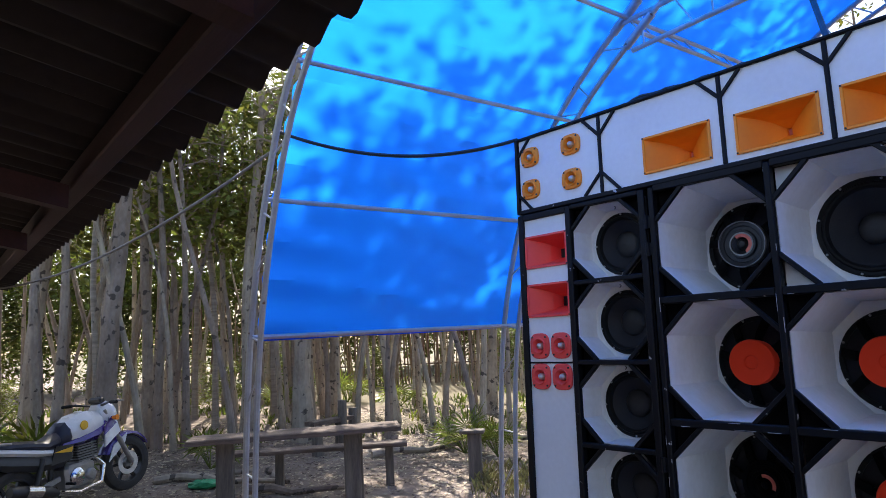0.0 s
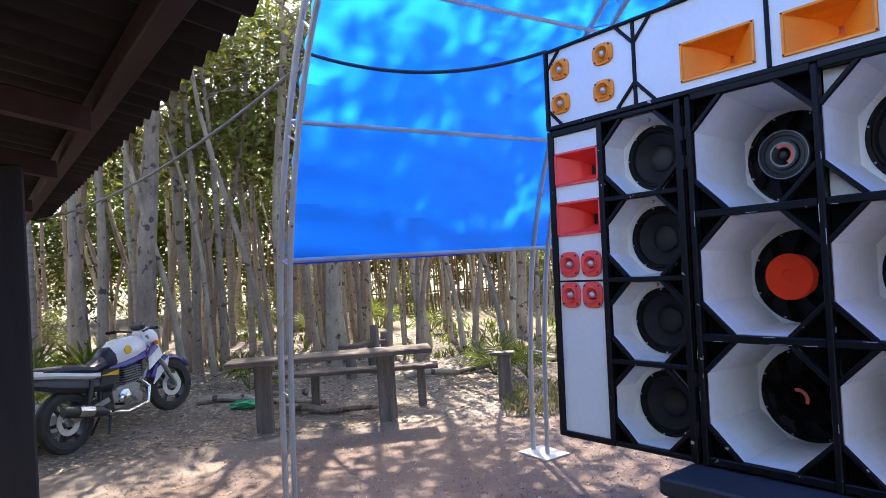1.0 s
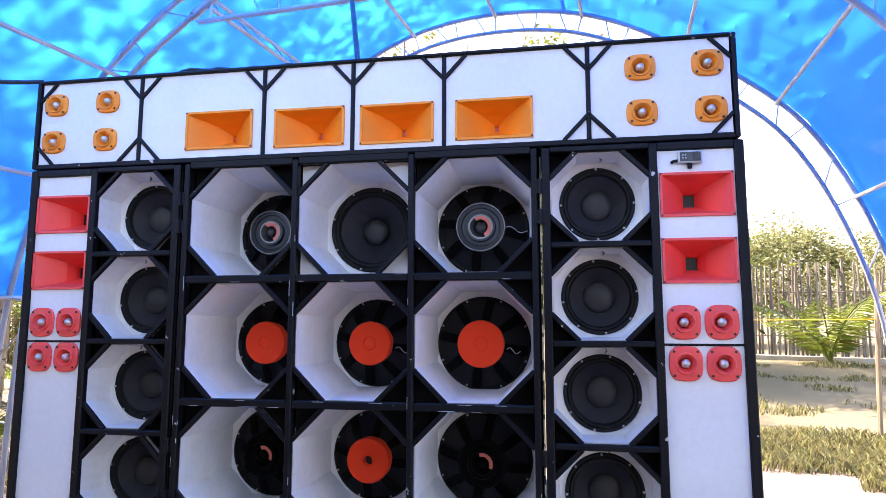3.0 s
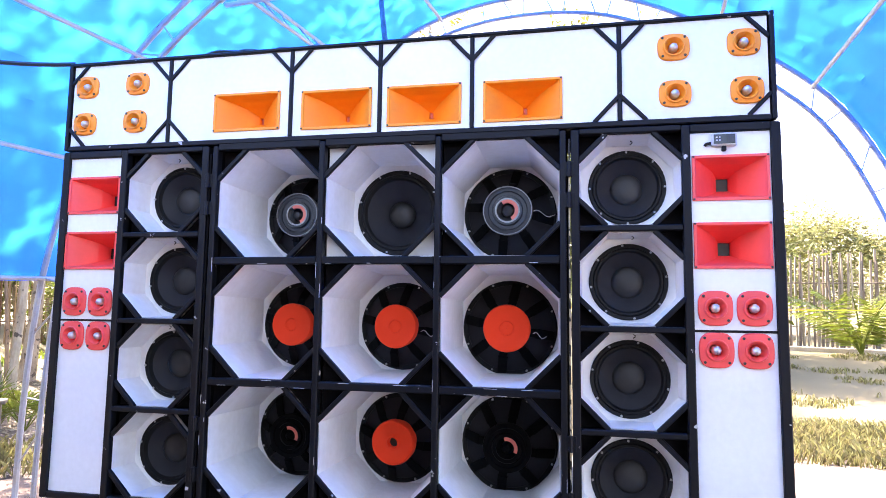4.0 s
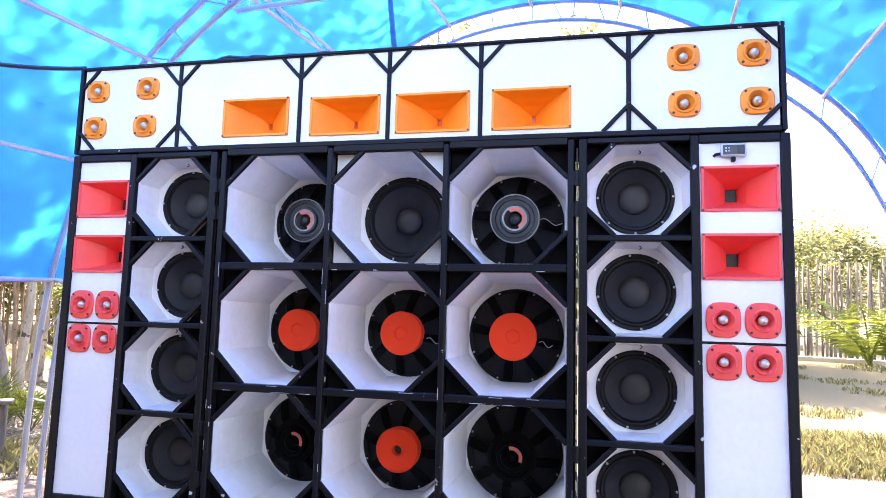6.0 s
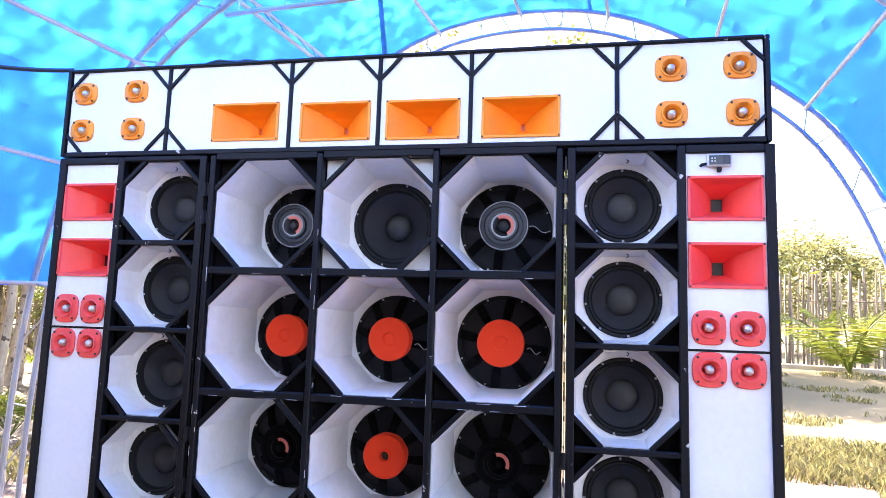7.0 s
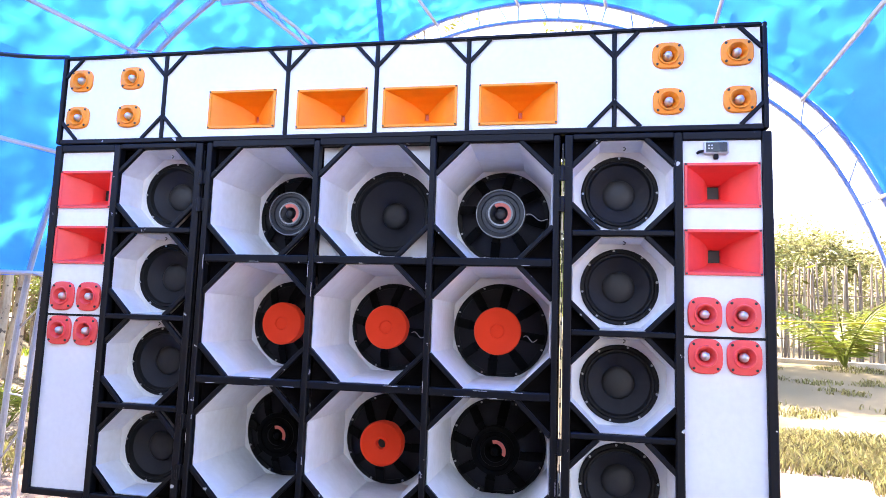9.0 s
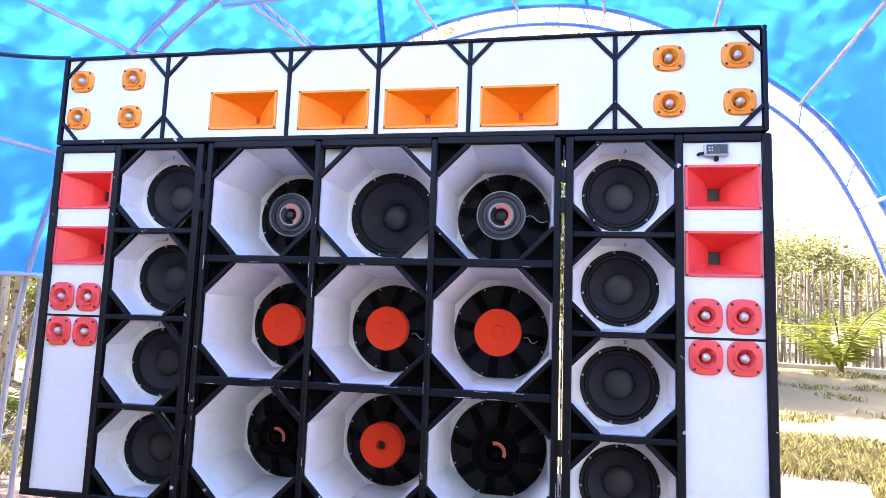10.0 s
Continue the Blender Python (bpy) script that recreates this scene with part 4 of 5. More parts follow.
# ---- trees and plants ----
def leaf_quads(rng, centres, spread, count, size, droop=0.3, aspect=0.42):
    """Leaves scattered round the centres: one folded quad each, as arrays of vertices and faces."""
    c = np.repeat(np.asarray(centres, float), count, axis=0)
    n = len(c)
    c = c + rng.normal(0, 1, (n, 3)) * np.asarray(spread)
    d = rng.normal(0, 1, (n, 3))
    d[:, 2] = d[:, 2] * 0.5 - droop
    d /= np.linalg.norm(d, axis=1)[:, None]
    s = np.cross(d, rng.normal(0, 1, (n, 3)))
    s /= np.linalg.norm(s, axis=1)[:, None]
    ln = size * rng.uniform(0.55, 1.35, n)[:, None]
    w = ln * aspect * 0.5
    up = np.cross(s, d)
    v = np.stack([c, c + d * ln * 0.5 + s * w + up * w * 0.25, c + d * ln, c + d * ln * 0.5 - s * w + up * w * 0.25], axis=1).reshape(-1, 3)
    f = np.arange(4 * n).reshape(-1, 4)
    return v, f


def array_mesh(name, chunks, material):
    v = np.concatenate([c[0] for c in chunks])
    f, k = [], 0
    for c in chunks:
        f.append(c[1] + k)
        k += len(c[0])
    me = bpy.data.meshes.new(name)
    me.from_pydata(v.tolist(), [], np.concatenate(f).tolist())
    me.materials.append(material)
    return me


def frond(rng, root, az, length, rise_deg, droop, width, count=26):
    """One pinnate frond: points of its rib and leaflet quads."""
    pts, p = [], Vector(root)
    a = radians(rise_deg)
    step = length / 9
    for k in range(10):
        pts.append(p.copy())
        p = p + Vector((math.cos(az) * math.cos(a), math.sin(az) * math.cos(a), math.sin(a))) * step
        a -= radians(droop) / 9
    v, f = [], []
    for k in range(count):
        t = 0.12 + 0.88 * k / (count - 1)
        i = min(int(t * 9), 8)
        q = pts[i].lerp(pts[i + 1], t * 9 - i)
        d = (pts[i + 1] - pts[i]).normalized()
        side = d.cross(Vector((0, 0, 1))).normalized()
        for sg in (-1, 1):
            ln = width * (0.35 + math.sin(math.pi * min(t * 0.9 + 0.12, 1)) * 0.8) * rng.uniform(0.8, 1.15)
            e = (side * sg * 0.8 + d * 0.55 + Vector((0, 0, -0.35 - 0.25 * rng.random()))).normalized()
            w = d * 0.018 * (length / 1.8)
            tip = q + e * ln
            m = q + e * ln * 0.5 + Vector((0, 0, 0.03))
            b = len(v)
            v += [q - w * 0.4, m - w, tip, m + w]
            f.append((b, b + 1, b + 2, b + 3))
    return pts, v, f


def palm(seed, h, r, fronds, length, label, name="palm_tree"):
    rng = np.random.default_rng(seed)
    t = thing(name, Matrix(), label, "palm tree", "trees of the grove")
    lean = rng.normal(0, 0.03, 2)
    pts = [(lean[0] * k * h / 8 + 0.03 * math.sin(k + seed), lean[1] * k * h / 8 + 0.03 * math.cos(k * 1.3 + seed), h * k / 8 - (0.15 if k == 0 else 0)) for k in range(9)]
    part("trunk", Geo().tube(pts, [r * (1.35 if k == 0 else 1.0 - 0.04 * k) for k in range(9)], 8), PALMBARK, t, smooth=True)
    top = Vector(pts[-1])
    v, f, ribs = [], [], Geo()
    dv, df = [], []
    for k in range(fronds):
        az = 2 * math.pi * (k * 0.382 + rng.uniform(-0.05, 0.05)) * 1.0
        dry = k % 5 == 4
        pt, a, b = frond(rng, top + Vector((0, 0, 0.05)), az, length * rng.uniform(0.8, 1.1), -25 if dry else rng.uniform(15, 75), rng.uniform(55, 110), length * 0.30)
        ribs.tube(pt, [0.016 - 0.0014 * i for i in range(10)], 4)
        va, fa = (dv, df) if dry else (v, f)
        o = len(va)
        va += [tuple(x) for x in a]
        fa += [tuple(i + o for i in q) for q in b]
    crown = part("crown", ribs, FROND, t)
    put("foliage", array_mesh("foliage", [(np.array(v), np.array(f))], FROND), crown)
    if dv:
        put("dry_foliage", array_mesh("dry_foliage", [(np.array(dv), np.array(df))], DRYFROND), crown, label="dry yellow-brown leaflets")
    return t


def tree(seed, h, r, label, leaf=0.17, clumps=60, crown_from=0.5, spread=1.7, material=None, bark=None, name="tree", per=26, bent=0.05, puff=0.30):
    rng = np.random.default_rng(seed)
    t = thing(name, Matrix(), label, "tree", "trees of the grove")
    lean = rng.normal(0, bent, 2)
    n = 10
    pts = []
    for k in range(n + 1):
        z = h * k / n
        pts.append(Vector((lean[0] * z + 0.09 * math.sin(k * 0.9 + seed), lean[1] * z + 0.09 * math.cos(k * 0.7 + seed * 2), z - (0.2 if k == 0 else 0))))
    g = Geo().tube(pts, [r * (1.5 if k == 0 else 1.0) * (1 - 0.78 * k / n) for k in range(n + 1)], 9)
    centres = []
    for k in range(int(7 + h)):
        z = rng.uniform(crown_from, 0.98)
        i = min(int(z * n), n - 1)
        p = pts[i].lerp(pts[i + 1], z * n - i)
        az = rng.uniform(0, 2 * math.pi)
        ln = spread * rng.uniform(0.45, 1.1) * (1.15 - 0.5 * z)
        d = Vector((math.cos(az), math.sin(az), rng.uniform(0.1, 0.9))).normalized()
        limb = [p, p + d * ln * 0.4 + Vector((0, 0, 0.05)), p + d * ln * 0.75 + Vector((0, 0, 0.02)), p + d * ln + Vector((0, 0, -0.12))]
        rr = r * 0.34 * (1.1 - 0.6 * z)
        g.tube(limb, [rr, rr * 0.7, rr * 0.45, rr * 0.2], 5)
        for q in (0.45, 0.75, 1.0):
            centres.append(p + d * ln * q)
    part("trunk", g, bark or BARK, t, smooth=True)
    while len(centres) < clumps:
        b = centres[rng.integers(len(centres))]
        centres.append(b + Vector(rng.normal(0, 0.35, 3)))
    v, f = leaf_quads(rng, [tuple(c) for c in centres[:clumps]], (puff, puff, puff * 0.73), per, leaf)
    put("crown", array_mesh("crown", [(v, f)], material or LEAF), t)
    return t


KINDS = [
    tree(1, 9.0, 0.145, "tall pale-barked tree with an airy dark green crown", crown_from=0.42, clumps=13, per=18),
    tree(2, 8.2, 0.070, "slender pale-barked tree with thin green foliage", crown_from=0.40, clumps=10, per=18),
    tree(3, 7.6, 0.050, "thin pale sapling with sparse green leaves", crown_from=0.45, clumps=9, spread=1.2, bent=0.05, per=18),
    tree(4, 9.5, 0.095, "pale-barked tree forking into a broad crown", crown_from=0.42, clumps=14, spread=2.1, per=18),
    tree(5, 6.8, 0.042, "thin leaning sapling with a light crown", crown_from=0.5, clumps=9, spread=1.1, bent=0.10, per=18),
    palm(6, 6.4, 0.065, 11, 2.1, "slim palm with drooping green and yellow fronds"),
    palm(7, 5.2, 0.055, 10, 1.9, "short slim palm with arching fronds"),
    palm(8, 7.6, 0.085, 12, 2.3, "tall slim palm with ringed grey trunk"),
    tree(9, 13.0, 0.11, "very tall tree with a dense spreading crown, added to cast shade", leaf=0.26, crown_from=0.66, clumps=36, spread=2.9, per=50, puff=0.44),
    tree(10, 5.6, 0.048, "thin tree with low drooping green leaves", leaf=0.22, crown_from=0.60, clumps=64, spread=1.6, per=20),
]
used = set()
rng = np.random.default_rng(21)


def plant(kind, x, y, turn=None, size=1.0):
    m = Matrix.Translation((x, y, rise(x, y))) @ pose(0, 0, 0, 0, 0, rng.uniform(0, 360) if turn is None else turn)
    src = KINDS[kind]
    if kind in used:
        ob = copy_thing(src, m)
    else:
        used.add(kind)
        ob = src
        ob.matrix_basis = m
    ob.scale = (size, size, size * rng.uniform(0.93, 1.08))
    return ob


# trunks that stand out one by one: kind, bearing from the shed's eave in degrees, distance
EYE = Vector((0.75, -2.70))


def spot(bearing, dist):
    a = radians(bearing)
    return EYE.x + dist * math.sin(a), EYE.y + dist * math.cos(a)


for kind, bearing, dist, size in ((0, -75.6, 10.6, 1.08), (3, -73.8, 11.3, 1.0), (1, -72.4, 11.0, 1.0), (1, -81.0, 10.2, 1.0), (1, -79.3, 10.8, 1.1), (2, -77.5, 11.4, 1.0), (4, -70.8, 10.8, 1.0),
                                  (2, -67.0, 9.6, 1.0), (2, -65.8, 9.8, 1.0), (5, -62.0, 14.0, 1.0), (2, -56.2, 11.6, 1.0), (4, -54.5, 10.4, 1.0), (2, -53.6, 10.6, 1.0), (2, -50.0, 11.2, 0.9),
                                  (2, -48.5, 11.5, 1.0), (2, -46.3, 9.4, 0.95), (1, -45.2, 9.8, 0.8), (4, -51.5, 12.2, 1.0), (4, -43.0, 10.8, 1.0), (2, -58.8, 12.4, 1.0), (1, -60.3, 13.0, 1.0)):
    x, y = spot(bearing, dist)
    plant(kind, x, y, size=size)
placed = []
tries = 0
while len(placed) < 118 and tries < 4000:
    tries += 1
    bearing = rng.uniform(-92, -18)
    dist = rng.uniform(10.6, 19.5) if bearing < -60 else rng.uniform(11.5, 17.5)
    if bearing > -58 and rng.random() < 0.72:
        continue
    x, y = spot(bearing, dist)
    if any((x - a) ** 2 + (y - b) ** 2 < 0.55 for a, b in placed):
        continue
    placed.append((x, y))
    thin = bearing > -58
    plant(int(rng.choice([2, 4, 2, 4, 4] if thin else [0, 1, 1, 1, 2, 2, 2, 2, 2, 3, 4, 4, 4, 4, 2])), x, y, size=rng.uniform(0.72, 0.9) if thin else rng.uniform(0.8, 1.1))
# palms and low drooping trees whose fronds fill the grove under the eave
for kind, bearing, dist, size in ((5, -80.5, 12.0, 0.86), (6, -77.0, 11.2, 0.95), (5, -68.0, 12.8, 0.92), (5, -63.5, 13.4, 0.95),
                                  (6, -84.0, 11.0, 0.9), (9, -71.8, 12.0, 0.92), (9, -66.8, 13.2, 1.0), (9, -78.8, 13.0, 0.9)):
    x, y = spot(bearing, dist)
    plant(kind, x, y, size=size)
# kind 8: crowns added out of view over the tent's sunny side and behind the wall, to shade tent and yard; also palms
# and the tree behind the wall
for kind, x, y, size in ((3, -6.3, 5.6, 0.88), (8, -10.3, 4.1, 0.95), (8, -8.6, 4.3, 0.86), (7, -11.5, 0.4, 1.0), (8, -7.9, 6.0, 0.88), (8, -5.6, 6.6, 0.92), (3, -4.6, 7.4, 0.9), (3, -2.0, 10.0, 0.72), (1, -0.9, 9.2, 0.80), (5, -11.8, 4.2, 0.95), (6, -12.4, 2.2, 1.1), (6, -10.1, 6.0, 1.1), (9, -11.5, 4.6, 1.05), (3, 2.6, 16.0, 0.70), (8, 0.4, 11.6, 0.55), (8, -0.6, 14.6, 0.58), (8, 1.3, 15.6, 0.56), (8, -1.6, 17.5, 0.6)):
    plant(kind, x, y, size=size)


def fan_palm(seed, x, y, size, label="low fan palm with bright green leaves", group="low palms"):
    r2 = np.random.default_rng(seed)
    t = thing("fan_palm", Matrix.Translation((x, y, rise(x, y))), label, "palm plant", group)
    for k in range(9):
        az = 2 * math.pi * k / 9 + r2.uniform(-0.3, 0.3)
        el = r2.uniform(0.35, 1.25)
        d = Vector((math.cos(az) * math.cos(el), math.sin(az) * math.cos(el), math.sin(el)))
        ln = size * r2.uniform(0.7, 1.0)
        stem = Geo().tube([(0, 0, 0.0), d * ln * 0.35, d * ln * 0.6], 0.010 * size, 5)
        hub = d * ln * 0.6
        side = d.cross(Vector((0, 0, 1))).normalized()
        up = side.cross(d)
        v, f = [], []
        for j in range(13):
            a = radians(-95 + 190 * j / 12)
            e = (d * math.cos(a) + side * math.sin(a) + up * 0.12 + Vector((0, 0, -0.22))).normalized()
            w = (side * math.cos(a) - d * math.sin(a)) * 0.022 * size
            q = size * 0.52 * r2.uniform(0.8, 1.1)
            b = len(v)
            v += [tuple(hub), tuple(hub + e * q * 0.55 - w), tuple(hub + e * q + Vector((0, 0, -0.06 * size))), tuple(hub + e * q * 0.55 + w)]
            f.append((b, b + 1, b + 2, b + 3))
        stem.add(v, f)
        part("leaf", stem, FROND, t)
    return t


for seed, bearing, dist, size in ((31, -68.6, 9.2, 0.62), (32, -47.2, 9.0, 0.75), (33, -83.0, 8.6, 1.0), (34, -80.2, 9.2, 1.05), (35, -62.5, 14.0, 0.8), (36, -57.2, 15.0, 0.9), (37, -85.5, 9.5, 1.1), (38, -52.6, 13.8, 0.8), (39, -44.4, 8.7, 0.6)):
    fan_palm(seed, *spot(bearing, dist), size)


def coconut_sapling():
    x, y = spot(21.0, 19.6)
    t = thing("coconut_sapling", Matrix.Translation((x, y, rise(x, y))), "young coconut palm with feathery green fronds by the fence", "palm plant")
    r2 = np.random.default_rng(5)
    for k in range(10):
        pt, v, f = frond(r2, (0, 0, 0.05), 2 * math.pi * k * 0.382, r2.uniform(2.0, 2.8), r2.uniform(55, 85), r2.uniform(45, 85), 0.60, 44)
        g = Geo().tube(pt, [0.03 - 0.0027 * i for i in range(10)], 5)
        g.add([tuple(p) for p in v], f)
        part("frond", g, FROND, t)


coconut_sapling()

BUSHES = [tree(41, 5.4, 0.09, "bushy pale green tree beyond the lath fence", leaf=0.20, clumps=120, crown_from=0.12, spread=2.0, material=BUSHLEAF, name="bush_tree", per=22),
          tree(42, 4.6, 0.08, "rounded pale green shrub beyond the lath fence", leaf=0.18, clumps=120, crown_from=0.08, spread=2.0, material=BUSHLEAF, name="bush_tree", per=22)]
THICKET = [tree(43, 4.2, 0.05, "dense dark green shrub behind the grove", leaf=0.19, clumps=170, crown_from=0.06, spread=1.9, material=LEAF, name="shrub", per=20),
           tree(44, 5.6, 0.06, "tall yellow-green shrub behind the grove", leaf=0.20, clumps=170, crown_from=0.08, spread=2.0, material=FROND, name="shrub", per=20)]
for k in range(40):
    x, y = spot(-98 + 62 * ((k * 17) % 40 + rng.uniform(-0.3, 0.3)) / 39, rng.uniform(22.0, 27.0))
    m = Matrix.Translation((x, y, rise(x, y))) @ pose(0, 0, 0, 0, 0, rng.uniform(0, 360))
    ob = THICKET[k % 2] if k < 2 else copy_thing(THICKET[k % 2], m)
    ob.matrix_basis = m
    s = rng.uniform(0.7, 1.15)
    ob.scale = (s, s, s * rng.uniform(0.8, 1.3))
for k in range(9):
    x, y = spot(-96 + 57 * (k + rng.uniform(-0.4, 0.4)) / 8, rng.uniform(15.0, 18.0))
    m = Matrix.Translation((x, y, rise(x, y))) @ pose(0, 0, 0, 0, 0, rng.uniform(0, 360))
    ob = copy_thing(THICKET[k % 2], m)
    s = rng.uniform(0.20, 0.34)
    ob.scale = (s * 1.5, s * 1.5, s)
# hidden shrubs added behind the wall to shade the yard
for k, (x, y, s) in enumerate(((1.4, 12.5, 1.15), (2.4, 14.5, 1.2), (3.4, 16.5, 1.2), (0.6, 15.5, 1.25), (2.9, 11.4, 0.95))):
    m = Matrix.Translation((x, y, 0)) @ pose(0, 0, 0, 0, 0, 70 * k)
    ob = copy_thing(THICKET[k % 2], m)
    ob.scale = (s, s, s)
first = [True, True]
for k in range(24):
    bearing = 6 + 26 * (k + rng.uniform(-0.3, 0.3)) / 19 if k < 20 else -30 + 8 * (k - 20)
    x, y = spot(bearing, rng.uniform(23.5, 29.0))
    b = k % 2
    m = Matrix.Translation((x, y, 0.0)) @ pose(0, 0, 0, 0, 0, rng.uniform(0, 360))
    ob = BUSHES[b] if first[b] else copy_thing(BUSHES[b], m)
    ob.matrix_basis = m
    first[b] = False
    s = rng.uniform(0.65, 0.88)
    ob.scale = (s, s, s * (rng.uniform(0.75, 1.05) if k < 20 else rng.uniform(1.0, 1.4)))


# ---- fences ----
def fence(name, points, height, gap, width, material, label, seed, rails):
    r2 = np.random.default_rng(seed)
    x0, y0 = points[0]
    f = thing(name, Matrix.Translation((x0, y0, rise(x0, y0))), label, "fence")
    base = Matrix.Translation((-x0, -y0, -rise(x0, y0)))
    variants = []
    for k in range(4):
        b = [(0.010 * math.sin(i * 1.3 + k), 0.010 * math.cos(i + k * 2), -0.1 + (height + 0.1) * i / 4) for i in range(5)]
        variants.append(Geo().tube(b, [width / 2 * (1 - 0.06 * i) for i in range(5)], 6).mesh("stick", material))
    for (ax, ay), (bx, by) in zip(points, points[1:]):
        ln = math.hypot(bx - ax, by - ay)
        n = int(ln / gap)
        for i in range(n):
            t = (i + r2.uniform(-0.3, 0.3)) / n
            x, y = ax + (bx - ax) * t, ay + (by - ay) * t
            ob = put("stick", variants[int(r2.integers(4))], f, base @ Matrix.Translation((x, y, rise(x, y))) @ pose(0, 0, 0, r2.normal(0, 1.6), r2.normal(0, 1.6), r2.uniform(0, 360)))
            ob.scale = (r2.uniform(0.7, 1.25),) * 2 + (r2.uniform(0.90, 1.06),)
        for z in rails:
            part("rail", Geo().tube([(ax, ay, rise(ax, ay) + z), (bx, by, rise(bx, by) + z)], 0.022, 6), material, f, m=base)
    return f


fence("stick_fence", [spot(-70, 19.5), spot(-54, 18.2), spot(-38, 17.6)], 2.35, 0.080, 0.050, STICK, "tall brown fence of upright sticks behind the grove", 3, (0.5, 1.7))
fence("lath_fence", [spot(13.0, 22.0), spot(27.5, 22.5)], 2.75, 0.11, 0.075, PALESTICK, "tall pale fence of uneven upright laths", 4, (0.6, 1.9))
kx, ky = spot(13, 20.6)
lx, ly = spot(28, 20.8)
single("kerb", Geo().bar((kx, ky, 0.05), (lx, ly, 0.05), 0.16, 0.14, 0.01, up=(0, 0, 1)), CONCRETE, "low pale concrete kerb before the fence", "kerb", kind="structure")


# ---- table, benches, posts ----
def plank_seat(name, a, b, z, wide, thick, legs, leg_w, label, category, double=False):
    """A rough plank on stout legs between two ends on the ground."""
    a, b = Vector((*a, 0)), Vector((*b, 0))
    mid = (a + b) / 2
    zz = rise(mid.x, mid.y)
    yaw = math.degrees(math.atan2(b.y - a.y, b.x - a.x))
    ln = (b - a).length
    t = thing(name, Matrix.Translation((mid.x, mid.y, zz)) @ pose(0, 0, 0, 0, 0, yaw), label, category)
    rings = []
    for k in range(9):
        x = -ln / 2 + ln * k / 8
        e = 0.012 * math.sin(k * 2.1)
        rings.append([(x, -wide / 2 + e, z - thick), (x, wide / 2 + e * 0.5, z - thick), (x, wide / 2 + e * 0.5, z - 0.008), (x, wide / 2 - 0.01, z), (x, -wide / 2 + 0.012 + e, z), (x, -wide / 2 + e, z - 0.010)])
    part("plank", Geo().loft(rings), GREYWOOD, t, "weathered grey plank")
    for x in legs:
        part("leg", Geo().box(x - leg_w / 2, x + leg_w / 2, -leg_w * 0.4, leg_w * 0.4, -0.06, z - thick, 0.008), LEGWOOD, t)
        if double and x > 0:
            part("leg", Geo().box(x - leg_w / 2 + 0.03, x + leg_w / 2 + 0.03, leg_w * 0.4 + 0.02, leg_w * 0.4 + 0.10, -0.06, z - thick, 0.008), LEGWOOD, t)
    return t


plank_seat("plank_table", (-5.80, -0.36), (-4.72, 1.42), 0.755, 0.42, 0.05, (-0.70, 0.55), 0.165, "rough weathered plank table on stout wooden legs", "table", True)
plank_seat("plank_bench", (-6.35, 0.25), (-5.15, 1.85), 0.475, 0.24, 0.045, (-0.42, 0.80), 0.095, "rough plank bench beside the table", "bench")
single("stake", Geo().box(-0.075, 0.075, -0.06, 0.06, -0.1, 0.52, 0.01).box(-0.16, 0.12, -0.10, 0.08, 0.522, 0.556, 0.006), LEGWOOD, "short wooden post with a board on top", "stake", m=Matrix.Translation((-4.64, 2.42, rise(-4.64, 2.42))) @ pose(0, 0, 0, 0, 1, 40))
bx, by = spot(-60.6, 9.3)
cx2, cy2 = spot(-57.2, 9.8)
plank_seat("plank_bench", (bx, by), (cx2, cy2), 0.48, 0.20, 0.06, (-0.24, 0.2), 0.13, "small rough log bench under the trees", "bench")
for bearing, dist, h in ((-57.8, 9.6, 0.72), (-56.9, 10.0, 0.55)):
    x, y = spot(bearing, dist)
    single("stake", Geo().tube([(0, 0, -0.1), (0.01, 0.0, h * 0.5), (0, 0.01, h)], [0.075, 0.07, 0.065], 8), LEGWOOD, "short weathered wooden stake in the ground", "stake", "stakes under the trees", smooth=True, m=Matrix.Translation((x, y, rise(x, y))))
rx, ry = spot(24.3, 9.35)
single("prop_stick", Geo().tube([(0, 0, -0.1), (0.02, 0.0, 0.7), (0.05, 0.02, 1.5), (0.06, 0.0, 1.95)], [0.030, 0.028, 0.026, 0.022], 7), STICK, "thin upright wooden stick in the grass", "stake", smooth=True, m=Matrix.Translation((rx, ry, 0)))
hanging("string_line", (rx + 0.045, ry, 1.42), (-2.6, 9.6, 1.35), 0.03, 0.006, BIKEYELLOW, "thin yellow string tied to the stick", "string")
for bearing, dist, ln, yaw in ((-67.5, 8.3, 1.5, 25), (-69.0, 8.6, 1.2, 60), (-63.5, 8.2, 0.9, -15), (-62.0, 7.4, 1.1, 40), (-50.5, 9.2, 1.6, 70), (-42.0, 9.8, 1.3, 15)):
    x, y = spot(bearing, dist)
    k = [(ln * (i / 4 - 0.5), 0.05 * math.sin(i * 1.9), 0.055 + 0.02 * math.sin(i * 2.3)) for i in range(5)]
    single("fallen_branch", Geo().tube(k, [0.05, 0.045, 0.04, 0.035, 0.025], 7), BARK, "dead branch lying in the leaf litter", "branch", "fallen branches", smooth=True, m=Matrix.Translation((x, y, rise(x, y))) @ pose(0, 0, 0, 0, 0, yaw))


